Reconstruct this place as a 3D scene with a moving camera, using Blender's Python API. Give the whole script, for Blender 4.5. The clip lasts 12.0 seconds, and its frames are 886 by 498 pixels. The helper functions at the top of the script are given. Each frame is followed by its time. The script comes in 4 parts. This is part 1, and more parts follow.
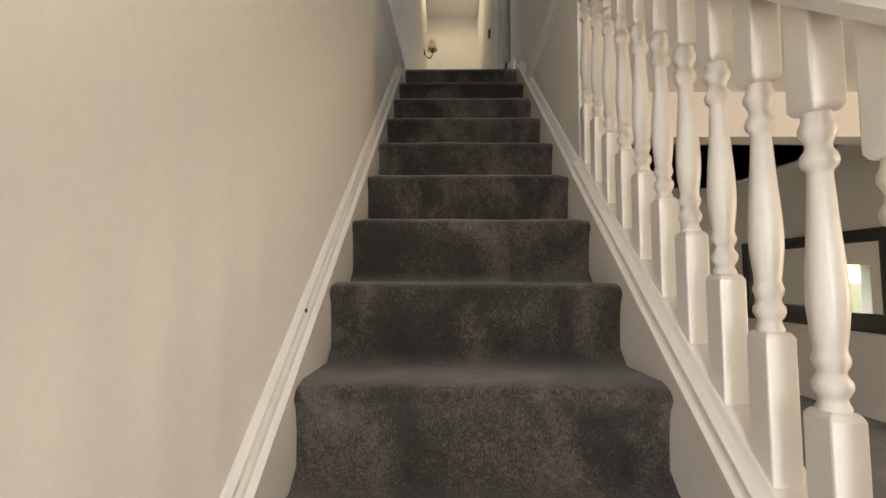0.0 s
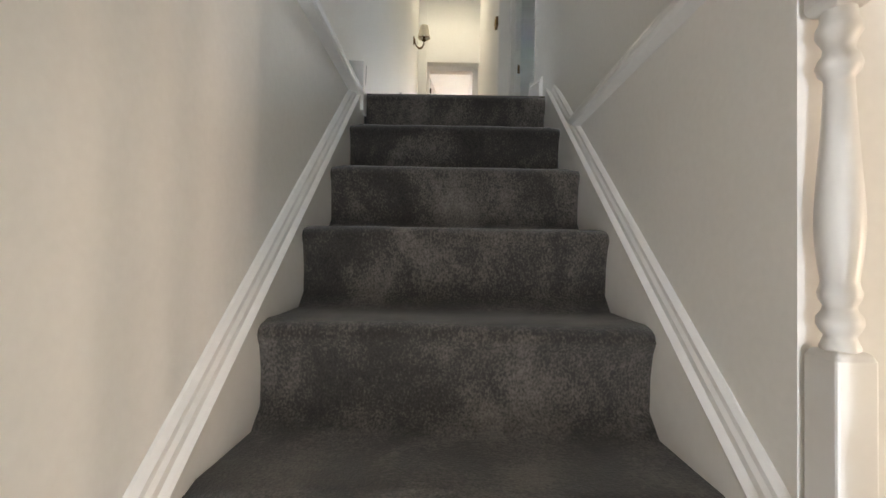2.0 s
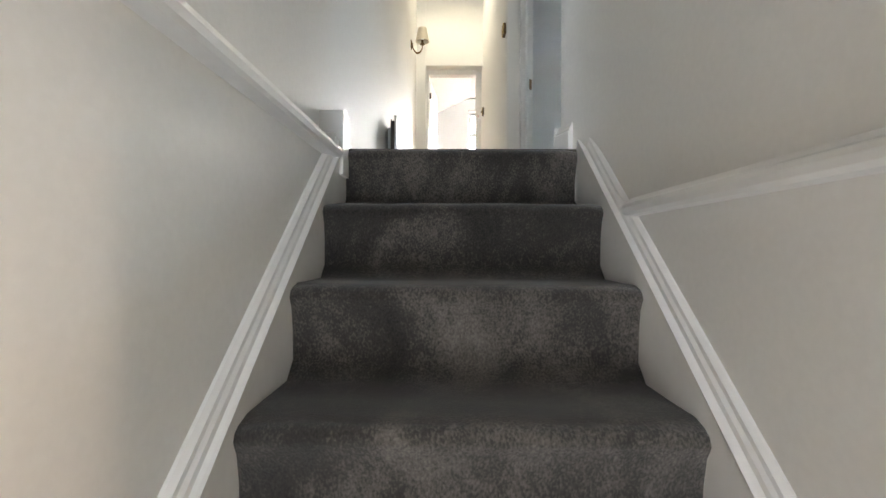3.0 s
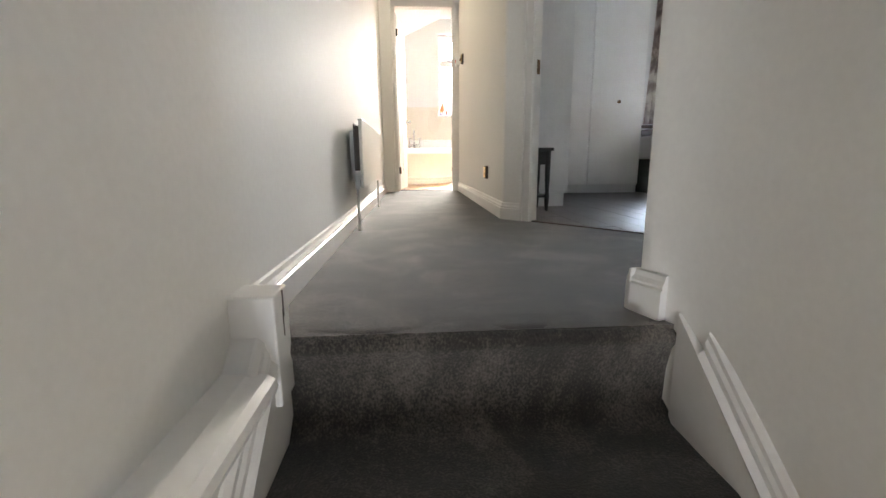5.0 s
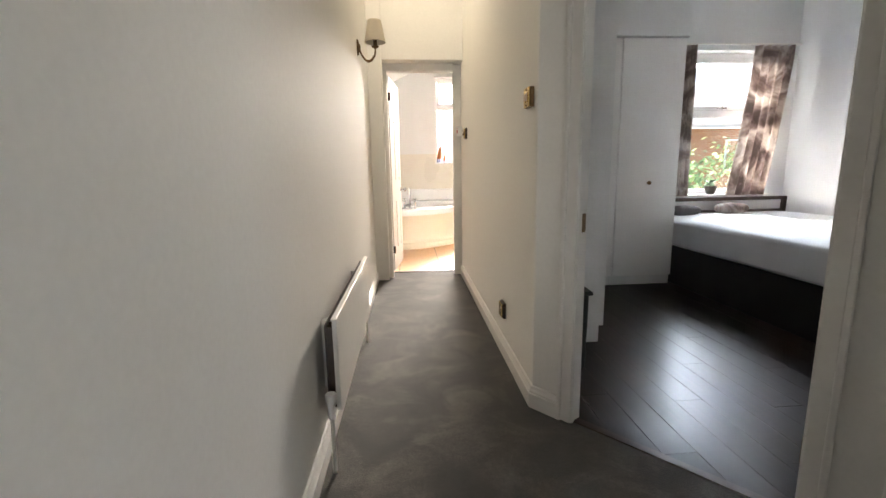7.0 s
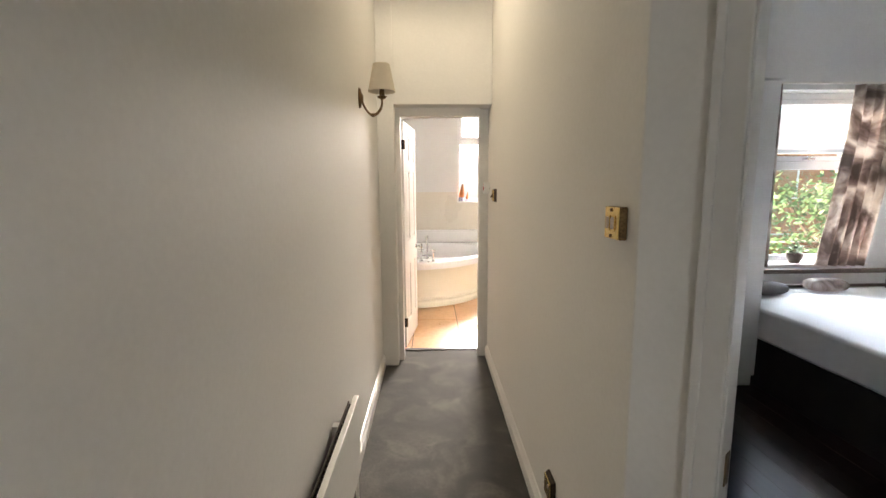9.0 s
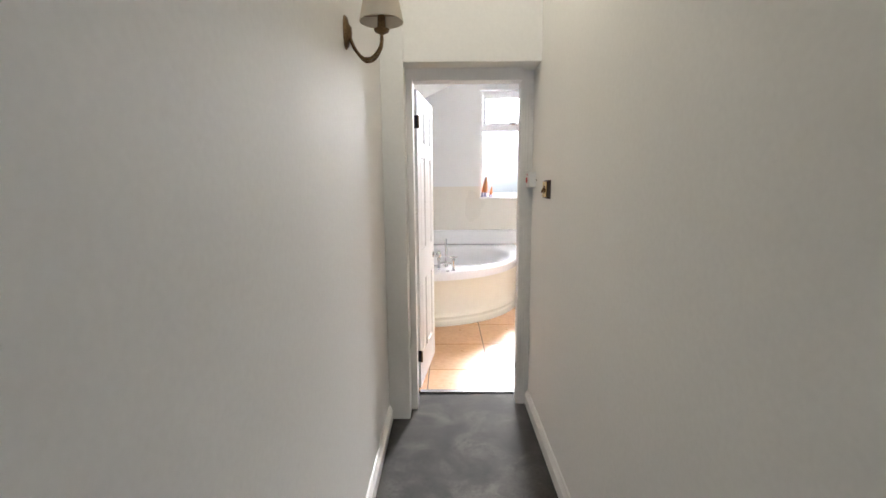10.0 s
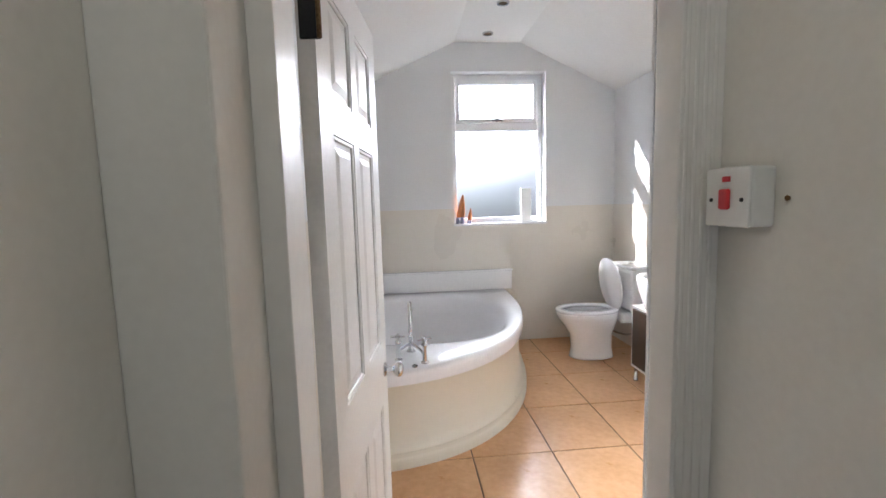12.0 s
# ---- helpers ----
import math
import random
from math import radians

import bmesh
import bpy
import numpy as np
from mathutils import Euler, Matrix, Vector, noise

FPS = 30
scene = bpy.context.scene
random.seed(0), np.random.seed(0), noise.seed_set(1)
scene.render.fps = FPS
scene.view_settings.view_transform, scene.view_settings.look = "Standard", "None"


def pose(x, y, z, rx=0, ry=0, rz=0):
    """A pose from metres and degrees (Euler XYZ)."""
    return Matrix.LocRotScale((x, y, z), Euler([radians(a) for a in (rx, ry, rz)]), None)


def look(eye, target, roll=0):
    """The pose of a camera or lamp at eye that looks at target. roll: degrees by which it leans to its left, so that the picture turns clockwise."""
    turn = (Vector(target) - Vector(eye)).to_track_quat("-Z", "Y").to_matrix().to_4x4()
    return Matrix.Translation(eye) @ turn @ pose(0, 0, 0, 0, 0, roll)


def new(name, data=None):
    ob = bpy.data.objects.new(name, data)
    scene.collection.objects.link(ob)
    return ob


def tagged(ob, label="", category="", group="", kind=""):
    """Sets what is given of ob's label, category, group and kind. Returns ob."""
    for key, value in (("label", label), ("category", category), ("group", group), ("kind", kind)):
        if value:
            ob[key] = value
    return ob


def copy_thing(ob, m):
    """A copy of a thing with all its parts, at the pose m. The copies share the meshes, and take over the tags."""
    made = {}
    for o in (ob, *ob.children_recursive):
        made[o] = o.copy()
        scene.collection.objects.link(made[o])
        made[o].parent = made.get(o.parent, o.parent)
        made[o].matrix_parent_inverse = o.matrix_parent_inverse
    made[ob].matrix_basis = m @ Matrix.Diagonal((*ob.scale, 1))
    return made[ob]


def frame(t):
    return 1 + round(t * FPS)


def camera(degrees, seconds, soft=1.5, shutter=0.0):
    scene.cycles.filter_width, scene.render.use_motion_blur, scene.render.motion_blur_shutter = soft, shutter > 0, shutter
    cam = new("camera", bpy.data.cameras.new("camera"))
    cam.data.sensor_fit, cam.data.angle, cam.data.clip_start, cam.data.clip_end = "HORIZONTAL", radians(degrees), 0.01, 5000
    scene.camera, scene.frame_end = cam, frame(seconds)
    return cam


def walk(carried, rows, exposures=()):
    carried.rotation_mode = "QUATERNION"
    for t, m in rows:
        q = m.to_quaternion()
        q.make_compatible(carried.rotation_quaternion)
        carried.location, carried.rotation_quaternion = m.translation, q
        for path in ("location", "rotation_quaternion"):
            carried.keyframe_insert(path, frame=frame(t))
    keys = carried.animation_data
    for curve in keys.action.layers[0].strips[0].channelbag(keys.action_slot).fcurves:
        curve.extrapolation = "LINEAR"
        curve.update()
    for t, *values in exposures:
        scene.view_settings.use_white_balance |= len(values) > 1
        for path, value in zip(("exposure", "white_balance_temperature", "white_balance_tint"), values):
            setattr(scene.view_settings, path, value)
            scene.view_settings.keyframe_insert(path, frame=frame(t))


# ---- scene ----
cam = camera(90.7, 12.0)
PATH = [
    (0, (-0.078, -2.882, -1.441), (-0.11, -0.887, -1.297), 0.2),
    (0.5, (-0.104, -2.606, -1.268), (-0.029, -0.611, -1.137), 1.1),
    (1, (-0.076, -2.364, -1.084), (-0.019, -0.365, -1.026), 1.5),
    (1.5, (-0.091, -2.119, -0.903), (-0.061, -0.12, -0.851), 1.4),
    (2, (-0.033, -1.833, -0.703), (-0.048, 0.166, -0.654), 1.1),
    (2.5, (-0.062, -1.608, -0.521), (-0.119, 0.391, -0.48), 1.7),
    (3, (-0.048, -1.444, -0.336), (-0.074, 0.555, -0.333), 0.3),
    (3.5, (-0.069, -1.31, -0.167), (-0.066, 0.69, -0.201), -0.9),
    (3.7, (-0.092, -1.249, -0.125), (-0.036, 0.75, -0.163), -1.0),
    (5.3, (-0.142, -0.667, 0.423), (-0.018, 1.283, -0.004), -0.5),
    (5.5, (-0.125, -0.581, 0.476), (-0.01, 1.373, 0.065), -0.8),
    (6, (-0.145, -0.37, 0.635), (-0.057, 1.598, 0.287), -0.7),
    (6.5, (-0.146, -0.183, 0.799), (-0.002, 1.776, 0.422), 0.1),
    (7, (-0.135, -0.015, 0.989), (0.01, 1.95, 0.643), -1.0),
    (7.2, (-0.131, 0.051, 1.041), (0.036, 2.016, 0.711), -1.1),
    (8.8, (-0.067, 0.622, 1.333), (-0.009, 2.604, 1.071), -1.7),
    (9, (-0.082, 0.758, 1.357), (-0.03, 2.738, 1.081), -0.4),
    (9.5, (-0.095, 1.143, 1.361), (-0.103, 3.122, 1.076), -0.1),
    (10, (-0.129, 1.651, 1.337), (-0.145, 3.629, 1.041), -0.5),
    (10.5, (-0.162, 2.136, 1.329), (-0.185, 4.116, 1.048), -1.4),
    (11, (-0.158, 2.598, 1.348), (-0.171, 4.584, 1.104), -1.9),
    (11.5, (-0.166, 3.037, 1.349), (-0.152, 5.028, 1.169), -1.7),
    (12, (-0.151, 3.497, 1.359), (0.024, 5.478, 1.147), -1.6),
]
EXPOSURES = [(0, 1.95, 7800, 14), (0.5, 2.1, 7250, 13), (1.5, 2.4, 6950, 12), (2.5, 2.97, 6450, 11), (3.7, 3.17, 6600, 13), (5.5, 3.0, 7000, 15), (7, 2.7, 7200, 16), (9.0, 2.4, 7200, 16), (9.5, 2.5, 6250, 15), (10.5, 2.13, 6000, 14), (11.3, 2.02, 5950, 14), (12, 1.66, 5800, 13)]
walk(cam, [(t, look(e, g, r)) for t, e, g, r in PATH], EXPOSURES)

# world, sun, sky light at the windows, and added fill lamps
world = bpy.data.worlds.new("sky")
scene.world = world
world.use_nodes = True
wt = world.node_tree
sky = wt.nodes.new("ShaderNodeTexSky")
sky.sky_type, sky.sun_disc = "NISHITA", False
sky.sun_elevation, sky.sun_rotation = radians(28), radians(-61)
wt.links.new(sky.outputs[0], wt.nodes["Background"].inputs[0])
wt.nodes["Background"].inputs[1].default_value = 0.11

sun = new("sun", bpy.data.lights.new("sun", "SUN"))
sun.data.energy, sun.data.angle, sun.data.color = 3.0, radians(0.6), (1, 0.93, 0.82)
sun.matrix_world = look((0, 0, 0), (1, -0.55, -0.6))


def area_lamp(name, eye, target, w, h, power, color):
    ob = new(name, bpy.data.lights.new(name, "AREA"))
    ob.data.shape, ob.data.size, ob.data.size_y = "RECTANGLE", w, h
    ob.data.energy, ob.data.color = power, color
    ob.matrix_world = look(eye, target)
    return ob


area_lamp("bathroom_sky", (-0.3, 13.0, 3.9), (0.6, 5.5, 1.2), 5.6, 2.2, 1720, (1, 0.97, 0.90))
area_lamp("bedroom_sky", (3.5, 7.2, 3.2), (2.6, 3.4, 0.6), 2.6, 1.4, 180, (0.66, 0.82, 1))
area_lamp("lounge_sky", (5.45, -3.2, -1.3), (-0.42, -1.1, -0.8), 1.1, 1.3, 23, (1, 0.77, 0.60))
area_lamp("front_sky", (3.0, -4.95, -1.3), (2.6, 0, -1.3), 2.0, 1.4, 4.5, (1, 0.88, 0.72))
area_lamp("entrance_sky", (-0.04, -4.95, -1.5), (-0.04, 0, -1.0), 0.6, 1.6, 12, (0.82, 0.90, 1))
# added fill at the unseen passage end, no window is known there
area_lamp("passage_fill", (3.65, 0.49, 1.5), (0, 0.49, 1.0), 0.6, 1.3, 1.2, (0.80, 0.90, 1))
# added fill from behind, through a made-up opening high in the front wall
area_lamp("stairhead_fill", (0.0, -13.0, 0.6), (0.0, 0.0, 1.75), 2.4, 1.6, 5, (0.84, 0.92, 1))
# added warm fill above the landing, tilted to brighten its east wall
area_lamp("landing_fill", (-0.36, 3.22, 3.0), (0.36, 2.95, 1.75), 0.28, 0.55, 3.2, (1, 0.925, 0.71))


# materials
def material(name):
    m = bpy.data.materials.new(name)
    m.use_nodes = True
    n = m.node_tree.nodes
    return m, n, m.node_tree.links, n["Principled BSDF"]


def surface(name, dark, light, rough=0.6, scale=3.0, fine=120.0, bump=0.1, metal=0.0, spread=0.5, sheen=0.0, spec=0.5, vary=0.0, depth=0.004):
    """Two colours mixed by a coarse and a fine noise, with relief by the fine one."""
    m, n, l, b = material(name)
    co = n.new("ShaderNodeTexCoord")
    a, f = n.new("ShaderNodeTexNoise"), n.new("ShaderNodeTexNoise")
    a.inputs["Scale"].default_value, a.inputs["Detail"].default_value = scale, 6
    f.inputs["Scale"].default_value, f.inputs["Detail"].default_value = fine, 4
    for t in (a, f):
        l.new(co.outputs["Object"], t.inputs["Vector"])
    mix = n.new("ShaderNodeMath")
    mix.operation = "MULTIPLY_ADD"
    mix.inputs[1].default_value = 0.5
    l.new(f.outputs["Fac"], mix.inputs[0])
    half = n.new("ShaderNodeMath")
    half.operation = "MULTIPLY"
    half.inputs[1].default_value = 0.5
    l.new(a.outputs["Fac"], half.inputs[0])
    l.new(half.outputs[0], mix.inputs[2])
    ramp = n.new("ShaderNodeValToRGB")
    ramp.color_ramp.elements[0].position, ramp.color_ramp.elements[1].position = 0.5 - spread / 4, 0.5 + spread / 4
    ramp.color_ramp.elements[0].color, ramp.color_ramp.elements[1].color = (*dark, 1), (*light, 1)
    l.new(mix.outputs[0], ramp.inputs[0])
    col = ramp.outputs[0]
    if vary:
        info, hsv, rng = n.new("ShaderNodeObjectInfo"), n.new("ShaderNodeHueSaturation"), n.new("ShaderNodeMapRange")
        rng.inputs["To Min"].default_value, rng.inputs["To Max"].default_value = 1 - vary, 1 + vary
        l.new(info.outputs["Random"], rng.inputs["Value"])
        l.new(rng.outputs[0], hsv.inputs["Value"])
        l.new(col, hsv.inputs["Color"])
        col = hsv.outputs[0]
    l.new(col, b.inputs["Base Color"])
    rr = n.new("ShaderNodeMapRange")
    rr.inputs["To Min"].default_value, rr.inputs["To Max"].default_value = max(0.02, rough - 0.08), min(1, rough + 0.08)
    l.new(a.outputs["Fac"], rr.inputs["Value"])
    l.new(rr.outputs[0], b.inputs["Roughness"])
    b.inputs["Metallic"].default_value = metal
    b.inputs["Specular IOR Level"].default_value = spec
    if sheen:
        b.inputs["Sheen Weight"].default_value = sheen
        b.inputs["Sheen Roughness"].default_value = 0.5
    if bump:
        bp = n.new("ShaderNodeBump")
        bp.inputs["Strength"].default_value, bp.inputs["Distance"].default_value = bump, depth
        l.new(f.outputs["Fac"], bp.inputs["Height"])
        l.new(bp.outputs[0], b.inputs["Normal"])
    return m


PAINT = surface("wall_paint", (0.775, 0.757, 0.72), (0.825, 0.807, 0.77), 0.7, 1.3, 70, 0.045, spread=0.7, depth=0.003, spec=0.35)
COOL = surface("bedroom_paint", (0.70, 0.71, 0.71), (0.76, 0.77, 0.77), 0.6, 1.6, 70, 0.08, spread=0.7, depth=0.003)
CEIL = surface("ceiling_paint", (0.78, 0.78, 0.76), (0.82, 0.82, 0.8), 0.7, 2, 60, 0.06, depth=0.003)
GLOSS = surface("white_gloss_paint", (0.75, 0.73, 0.70), (0.81, 0.79, 0.76), 0.35, 2.5, 40, 0.03, spread=0.9, depth=0.002)
DOORP = surface("door_paint", (0.76, 0.76, 0.75), (0.82, 0.82, 0.81), 0.32, 3, 90, 0.05, depth=0.002)
METALP = surface("radiator_enamel", (0.74, 0.73, 0.69), (0.79, 0.78, 0.74), 0.3, 4, 60, 0.03, depth=0.002)
CHROME = surface("chrome", (0.50, 0.51, 0.53), (0.62, 0.63, 0.65), 0.10, 8, 80, 0, metal=1)
BRASS = surface("polished_brass", (0.72, 0.52, 0.2), (0.85, 0.65, 0.3), 0.25, 12, 200, 0.03, metal=1)
AGED = surface("aged_brass", (0.10, 0.06, 0.03), (0.24, 0.15, 0.07), 0.4, 25, 200, 0.1, metal=0.8)
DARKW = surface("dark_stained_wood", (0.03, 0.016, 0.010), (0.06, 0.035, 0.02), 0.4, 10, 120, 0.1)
BLACK = surface("black_paint", (0.010, 0.010, 0.012), (0.022, 0.021, 0.022), 0.4, 6, 100, 0.05)
DARKF = surface("black_divan_cloth", (0.008, 0.008, 0.010), (0.018, 0.018, 0.02), 0.9, 6, 300, 0.2)
CREAM = surface("bath_panel_cream", (0.755, 0.715, 0.60), (0.785, 0.745, 0.635), 0.3, 2, 20, 0.01, spread=0.9)
ACRYL = surface("white_acrylic", (0.82, 0.82, 0.84), (0.86, 0.86, 0.88), 0.12, 2, 40, 0)
CERAM = surface("white_ceramic", (0.82, 0.82, 0.82), (0.86, 0.86, 0.86), 0.1, 2, 40, 0)
TILEW = surface("cream_wall_tile", (0.70, 0.66, 0.58), (0.73, 0.695, 0.62), 0.3, 2.2, 30, 0.015, spread=0.9)
SHEET = surface("white_sheet", (0.74, 0.75, 0.78), (0.8, 0.81, 0.84), 0.85, 5, 250, 0.2)
SHADE = surface("cream_lamp_shade", (0.62, 0.54, 0.42), (0.7, 0.62, 0.5), 0.8, 10, 300, 0.15)
WHITEP = surface("white_plastic", (0.78, 0.78, 0.77), (0.82, 0.82, 0.81), 0.3, 6, 80, 0)
RED = surface("red_plastic", (0.55, 0.02, 0.03), (0.65, 0.03, 0.04), 0.3, 6, 80, 0)
ROSE = surface("pale_insert", (0.60, 0.5, 0.42), (0.7, 0.58, 0.5), 0.4, 6, 80, 0)
TERRA = surface("orange_glaze", (0.5, 0.16, 0.05), (0.62, 0.24, 0.08), 0.35, 12, 80, 0.05)
BLUEG = surface("blue_grey_glaze", (0.22, 0.25, 0.42), (0.36, 0.38, 0.55), 0.4, 12, 80, 0.05)
UPVC = surface("white_upvc", (0.8, 0.8, 0.81), (0.84, 0.84, 0.85), 0.25, 4, 60, 0)
GROUT = surface("brown_grout", (0.12, 0.08, 0.055), (0.22, 0.15, 0.10), 0.9, 8, 120, 0.2)
TILEF = surface("terracotta_floor_tile", (0.62, 0.33, 0.15), (0.78, 0.48, 0.25), 0.3, 4.5, 26, 0.05, spread=0.75, vary=0.06)


def plank_material():
    """Dark stained boards: long grain, soft wear, a satin lacquer."""
    m, n, l, p = material("dark_laminate")
    co, mp, t, w = n.new("ShaderNodeTexCoord"), n.new("ShaderNodeMapping"), n.new("ShaderNodeTexNoise"), n.new("ShaderNodeTexNoise")
    mp.inputs["Scale"].default_value = (30, 1.6, 30)
    t.inputs["Scale"].default_value, t.inputs["Detail"].default_value = 1.5, 5
    w.inputs["Scale"].default_value, w.inputs["Detail"].default_value = 2.5, 3
    l.new(co.outputs["Object"], mp.inputs["Vector"])
    l.new(mp.outputs[0], t.inputs["Vector"])
    l.new(co.outputs["Object"], w.inputs["Vector"])
    ramp = n.new("ShaderNodeValToRGB")
    e = ramp.color_ramp.elements
    e[0].position, e[0].color = 0.3, (0.009, 0.005, 0.0042, 1)
    e[1].position, e[1].color = 0.75, (0.026, 0.0135, 0.010, 1)
    l.new(t.outputs["Fac"], ramp.inputs[0])
    l.new(ramp.outputs[0], p.inputs["Base Color"])
    rr = n.new("ShaderNodeMapRange")
    rr.inputs["To Min"].default_value, rr.inputs["To Max"].default_value = 0.28, 0.37
    p.inputs["Specular IOR Level"].default_value = 0.35
    l.new(w.outputs["Fac"], rr.inputs["Value"])
    l.new(rr.outputs[0], p.inputs["Roughness"])
    bp = n.new("ShaderNodeBump")
    bp.inputs["Strength"].default_value, bp.inputs["Distance"].default_value = 0.2, 0.001
    l.new(t.outputs["Fac"], bp.inputs["Height"])
    l.new(bp.outputs[0], p.inputs["Normal"])
    return m


PLANK = plank_material()
GRASS = surface("lawn", (0.05, 0.09, 0.02), (0.1, 0.16, 0.04), 0.9, 0.5, 20, 0.3)
LEAF = surface("leaves", (0.04, 0.09, 0.02), (0.10, 0.17, 0.05), 0.6, 2, 10, 0, vary=0.3)
BARK = surface("bark", (0.08, 0.05, 0.03), (0.16, 0.11, 0.08), 0.9, 6, 40, 0.5)
EXTER = surface("house_render", (0.5, 0.45, 0.4), (0.6, 0.55, 0.5), 0.85, 2, 40, 0.2)


def carpet_material(name, a, b, c):
    """Cut pile: broad trodden patches, clumps of tufts and fine fibres."""
    m, n, l, p = material(name)
    co = n.new("ShaderNodeTexCoord")
    noises = []
    lay = n.new("ShaderNodeMapping")
    lay.inputs["Scale"].default_value = (1, 1, 0.7)
    l.new(co.outputs["Object"], lay.inputs["Vector"])
    for s, d, w in ((4.6, 5, 0.9), (60, 5, 0.3), (230, 4, 0.0)):
        t = n.new("ShaderNodeTexNoise")
        t.inputs["Scale"].default_value, t.inputs["Detail"].default_value, t.inputs["Distortion"].default_value = s, d, w
        l.new(lay.outputs[0], t.inputs["Vector"])
        noises.append(t)
    acc = None
    for t, w in zip(noises, (0.48, 0.14, 0.34)):
        mu = n.new("ShaderNodeMath")
        mu.operation = "MULTIPLY_ADD"
        mu.inputs[1].default_value = w
        l.new(t.outputs["Fac"], mu.inputs[0])
        if acc:
            l.new(acc.outputs[0], mu.inputs[2])
        else:
            mu.inputs[2].default_value = 0.02
        acc = mu
    ramp = n.new("ShaderNodeValToRGB")
    e = ramp.color_ramp.elements
    e[0].position, e[0].color = 0.36, (*a, 1)
    e[1].position, e[1].color = 0.67, (*c, 1)
    mid = e.new(0.5)
    mid.color = (*b, 1)
    l.new(acc.outputs[0], ramp.inputs[0])
    l.new(ramp.outputs[0], p.inputs["Base Color"])
    p.inputs["Roughness"].default_value = 0.95
    p.inputs["Specular IOR Level"].default_value = 0.15
    p.inputs["Sheen Weight"].default_value = 0.35
    p.inputs["Sheen Roughness"].default_value = 0.6
    bp = n.new("ShaderNodeBump")
    bp.inputs["Strength"].default_value, bp.inputs["Distance"].default_value = 0.35, 0.004
    l.new(noises[2].outputs["Fac"], bp.inputs["Height"])
    l.new(bp.outputs[0], p.inputs["Normal"])
    return m


CARPET = carpet_material("grey_carpet", (0.0060, 0.0050, 0.0041), (0.031, 0.026, 0.0213), (0.145, 0.125, 0.106))


def glass_material(name, rough, tint=(1, 1, 1)):
    m, n, l, p = material(name)
    p.inputs["Base Color"].default_value = (*tint, 1)
    p.inputs["Roughness"].default_value = rough
    p.inputs["Transmission Weight"].default_value = 1
    p.inputs["IOR"].default_value = 1.45
    return m


CLEAR, FROST = glass_material("window_glass", 0.0), glass_material("frosted_glass", 0.35, (0.15, 0.16, 0.19))
MIRROR = material("mirror_glass")[0]
MIRROR.node_tree.nodes["Principled BSDF"].inputs["Metallic"].default_value = 1
MIRROR.node_tree.nodes["Principled BSDF"].inputs["Roughness"].default_value = 0.02


def floral_material():
    m, n, l, p = material("floral_curtain_cloth")
    co, v, a = n.new("ShaderNodeTexCoord"), n.new("ShaderNodeTexVoronoi"), n.new("ShaderNodeTexNoise")
    v.inputs["Scale"].default_value, a.inputs["Scale"].default_value = 7, 3.6
    a.inputs["Detail"].default_value, a.inputs["Distortion"].default_value = 5, 1.2
    l.new(co.outputs["Object"], a.inputs["Vector"])
    l.new(a.outputs["Color"], v.inputs["Vector"])
    ramp = n.new("ShaderNodeValToRGB")
    e = ramp.color_ramp.elements
    e[0].position, e[0].color = 0.42, (0.19, 0.15, 0.135, 1)
    e[1].position, e[1].color = 0.62, (0.68, 0.63, 0.58, 1)
    mid = e.new(0.5)
    mid.color = (0.36, 0.29, 0.26, 1)
    l.new(a.outputs["Fac"], ramp.inputs[0])
    l.new(ramp.outputs[0], p.inputs["Base Color"])
    p.inputs["Roughness"].default_value = 0.9
    t = n.new("ShaderNodeBsdfTranslucent")
    l.new(ramp.outputs[0], t.inputs["Color"])
    mix = n.new("ShaderNodeMixShader")
    mix.inputs[0].default_value = 0.42
    l.new(p.outputs[0], mix.inputs[1])
    l.new(t.outputs[0], mix.inputs[2])
    l.new(mix.outputs[0], n["Material Output"].inputs[0])
    return m


FLORAL = floral_material()


def brick_material():
    m, n, l, p = material("garden_brick")
    co, b = n.new("ShaderNodeTexCoord"), n.new("ShaderNodeTexBrick")
    mp = n.new("ShaderNodeMapping")
    mp.inputs["Rotation"].default_value = (radians(90), 0, 0)
    l.new(co.outputs["Object"], mp.inputs[0])
    l.new(mp.outputs[0], b.inputs["Vector"])
    b.inputs["Color1"].default_value, b.inputs["Color2"].default_value = (0.36, 0.12, 0.06, 1), (0.45, 0.18, 0.09, 1)
    b.inputs["Mortar"].default_value = (0.4, 0.36, 0.3, 1)
    b.inputs["Scale"].default_value = 1
    b.inputs["Brick Width"].default_value, b.inputs["Row Height"].default_value, b.inputs["Mortar Size"].default_value = 0.225, 0.075, 0.008
    l.new(b.outputs[0], p.inputs["Base Color"])
    p.inputs["Roughness"].default_value = 0.9
    return m


BRICK = brick_material()


# mesh helpers
def finish(name, bm, mat, parent=None, smooth=False, bevel=0.0, segments=2):
    bmesh.ops.remove_doubles(bm, verts=bm.verts, dist=1e-6)
    bmesh.ops.recalc_face_normals(bm, faces=bm.faces)
    me = bpy.data.meshes.new(name)
    bm.to_mesh(me)
    bm.free()
    me.materials.append(mat)
    if smooth:
        me.shade_smooth()
    ob = new(name, me)
    if bevel:
        md = ob.modifiers.new("bevel", "BEVEL")
        md.width, md.segments, md.limit_method, md.angle_limit = bevel, segments, "ANGLE", radians(40)
        md.harden_normals = False
    if parent:
        ob.parent = parent
    return ob


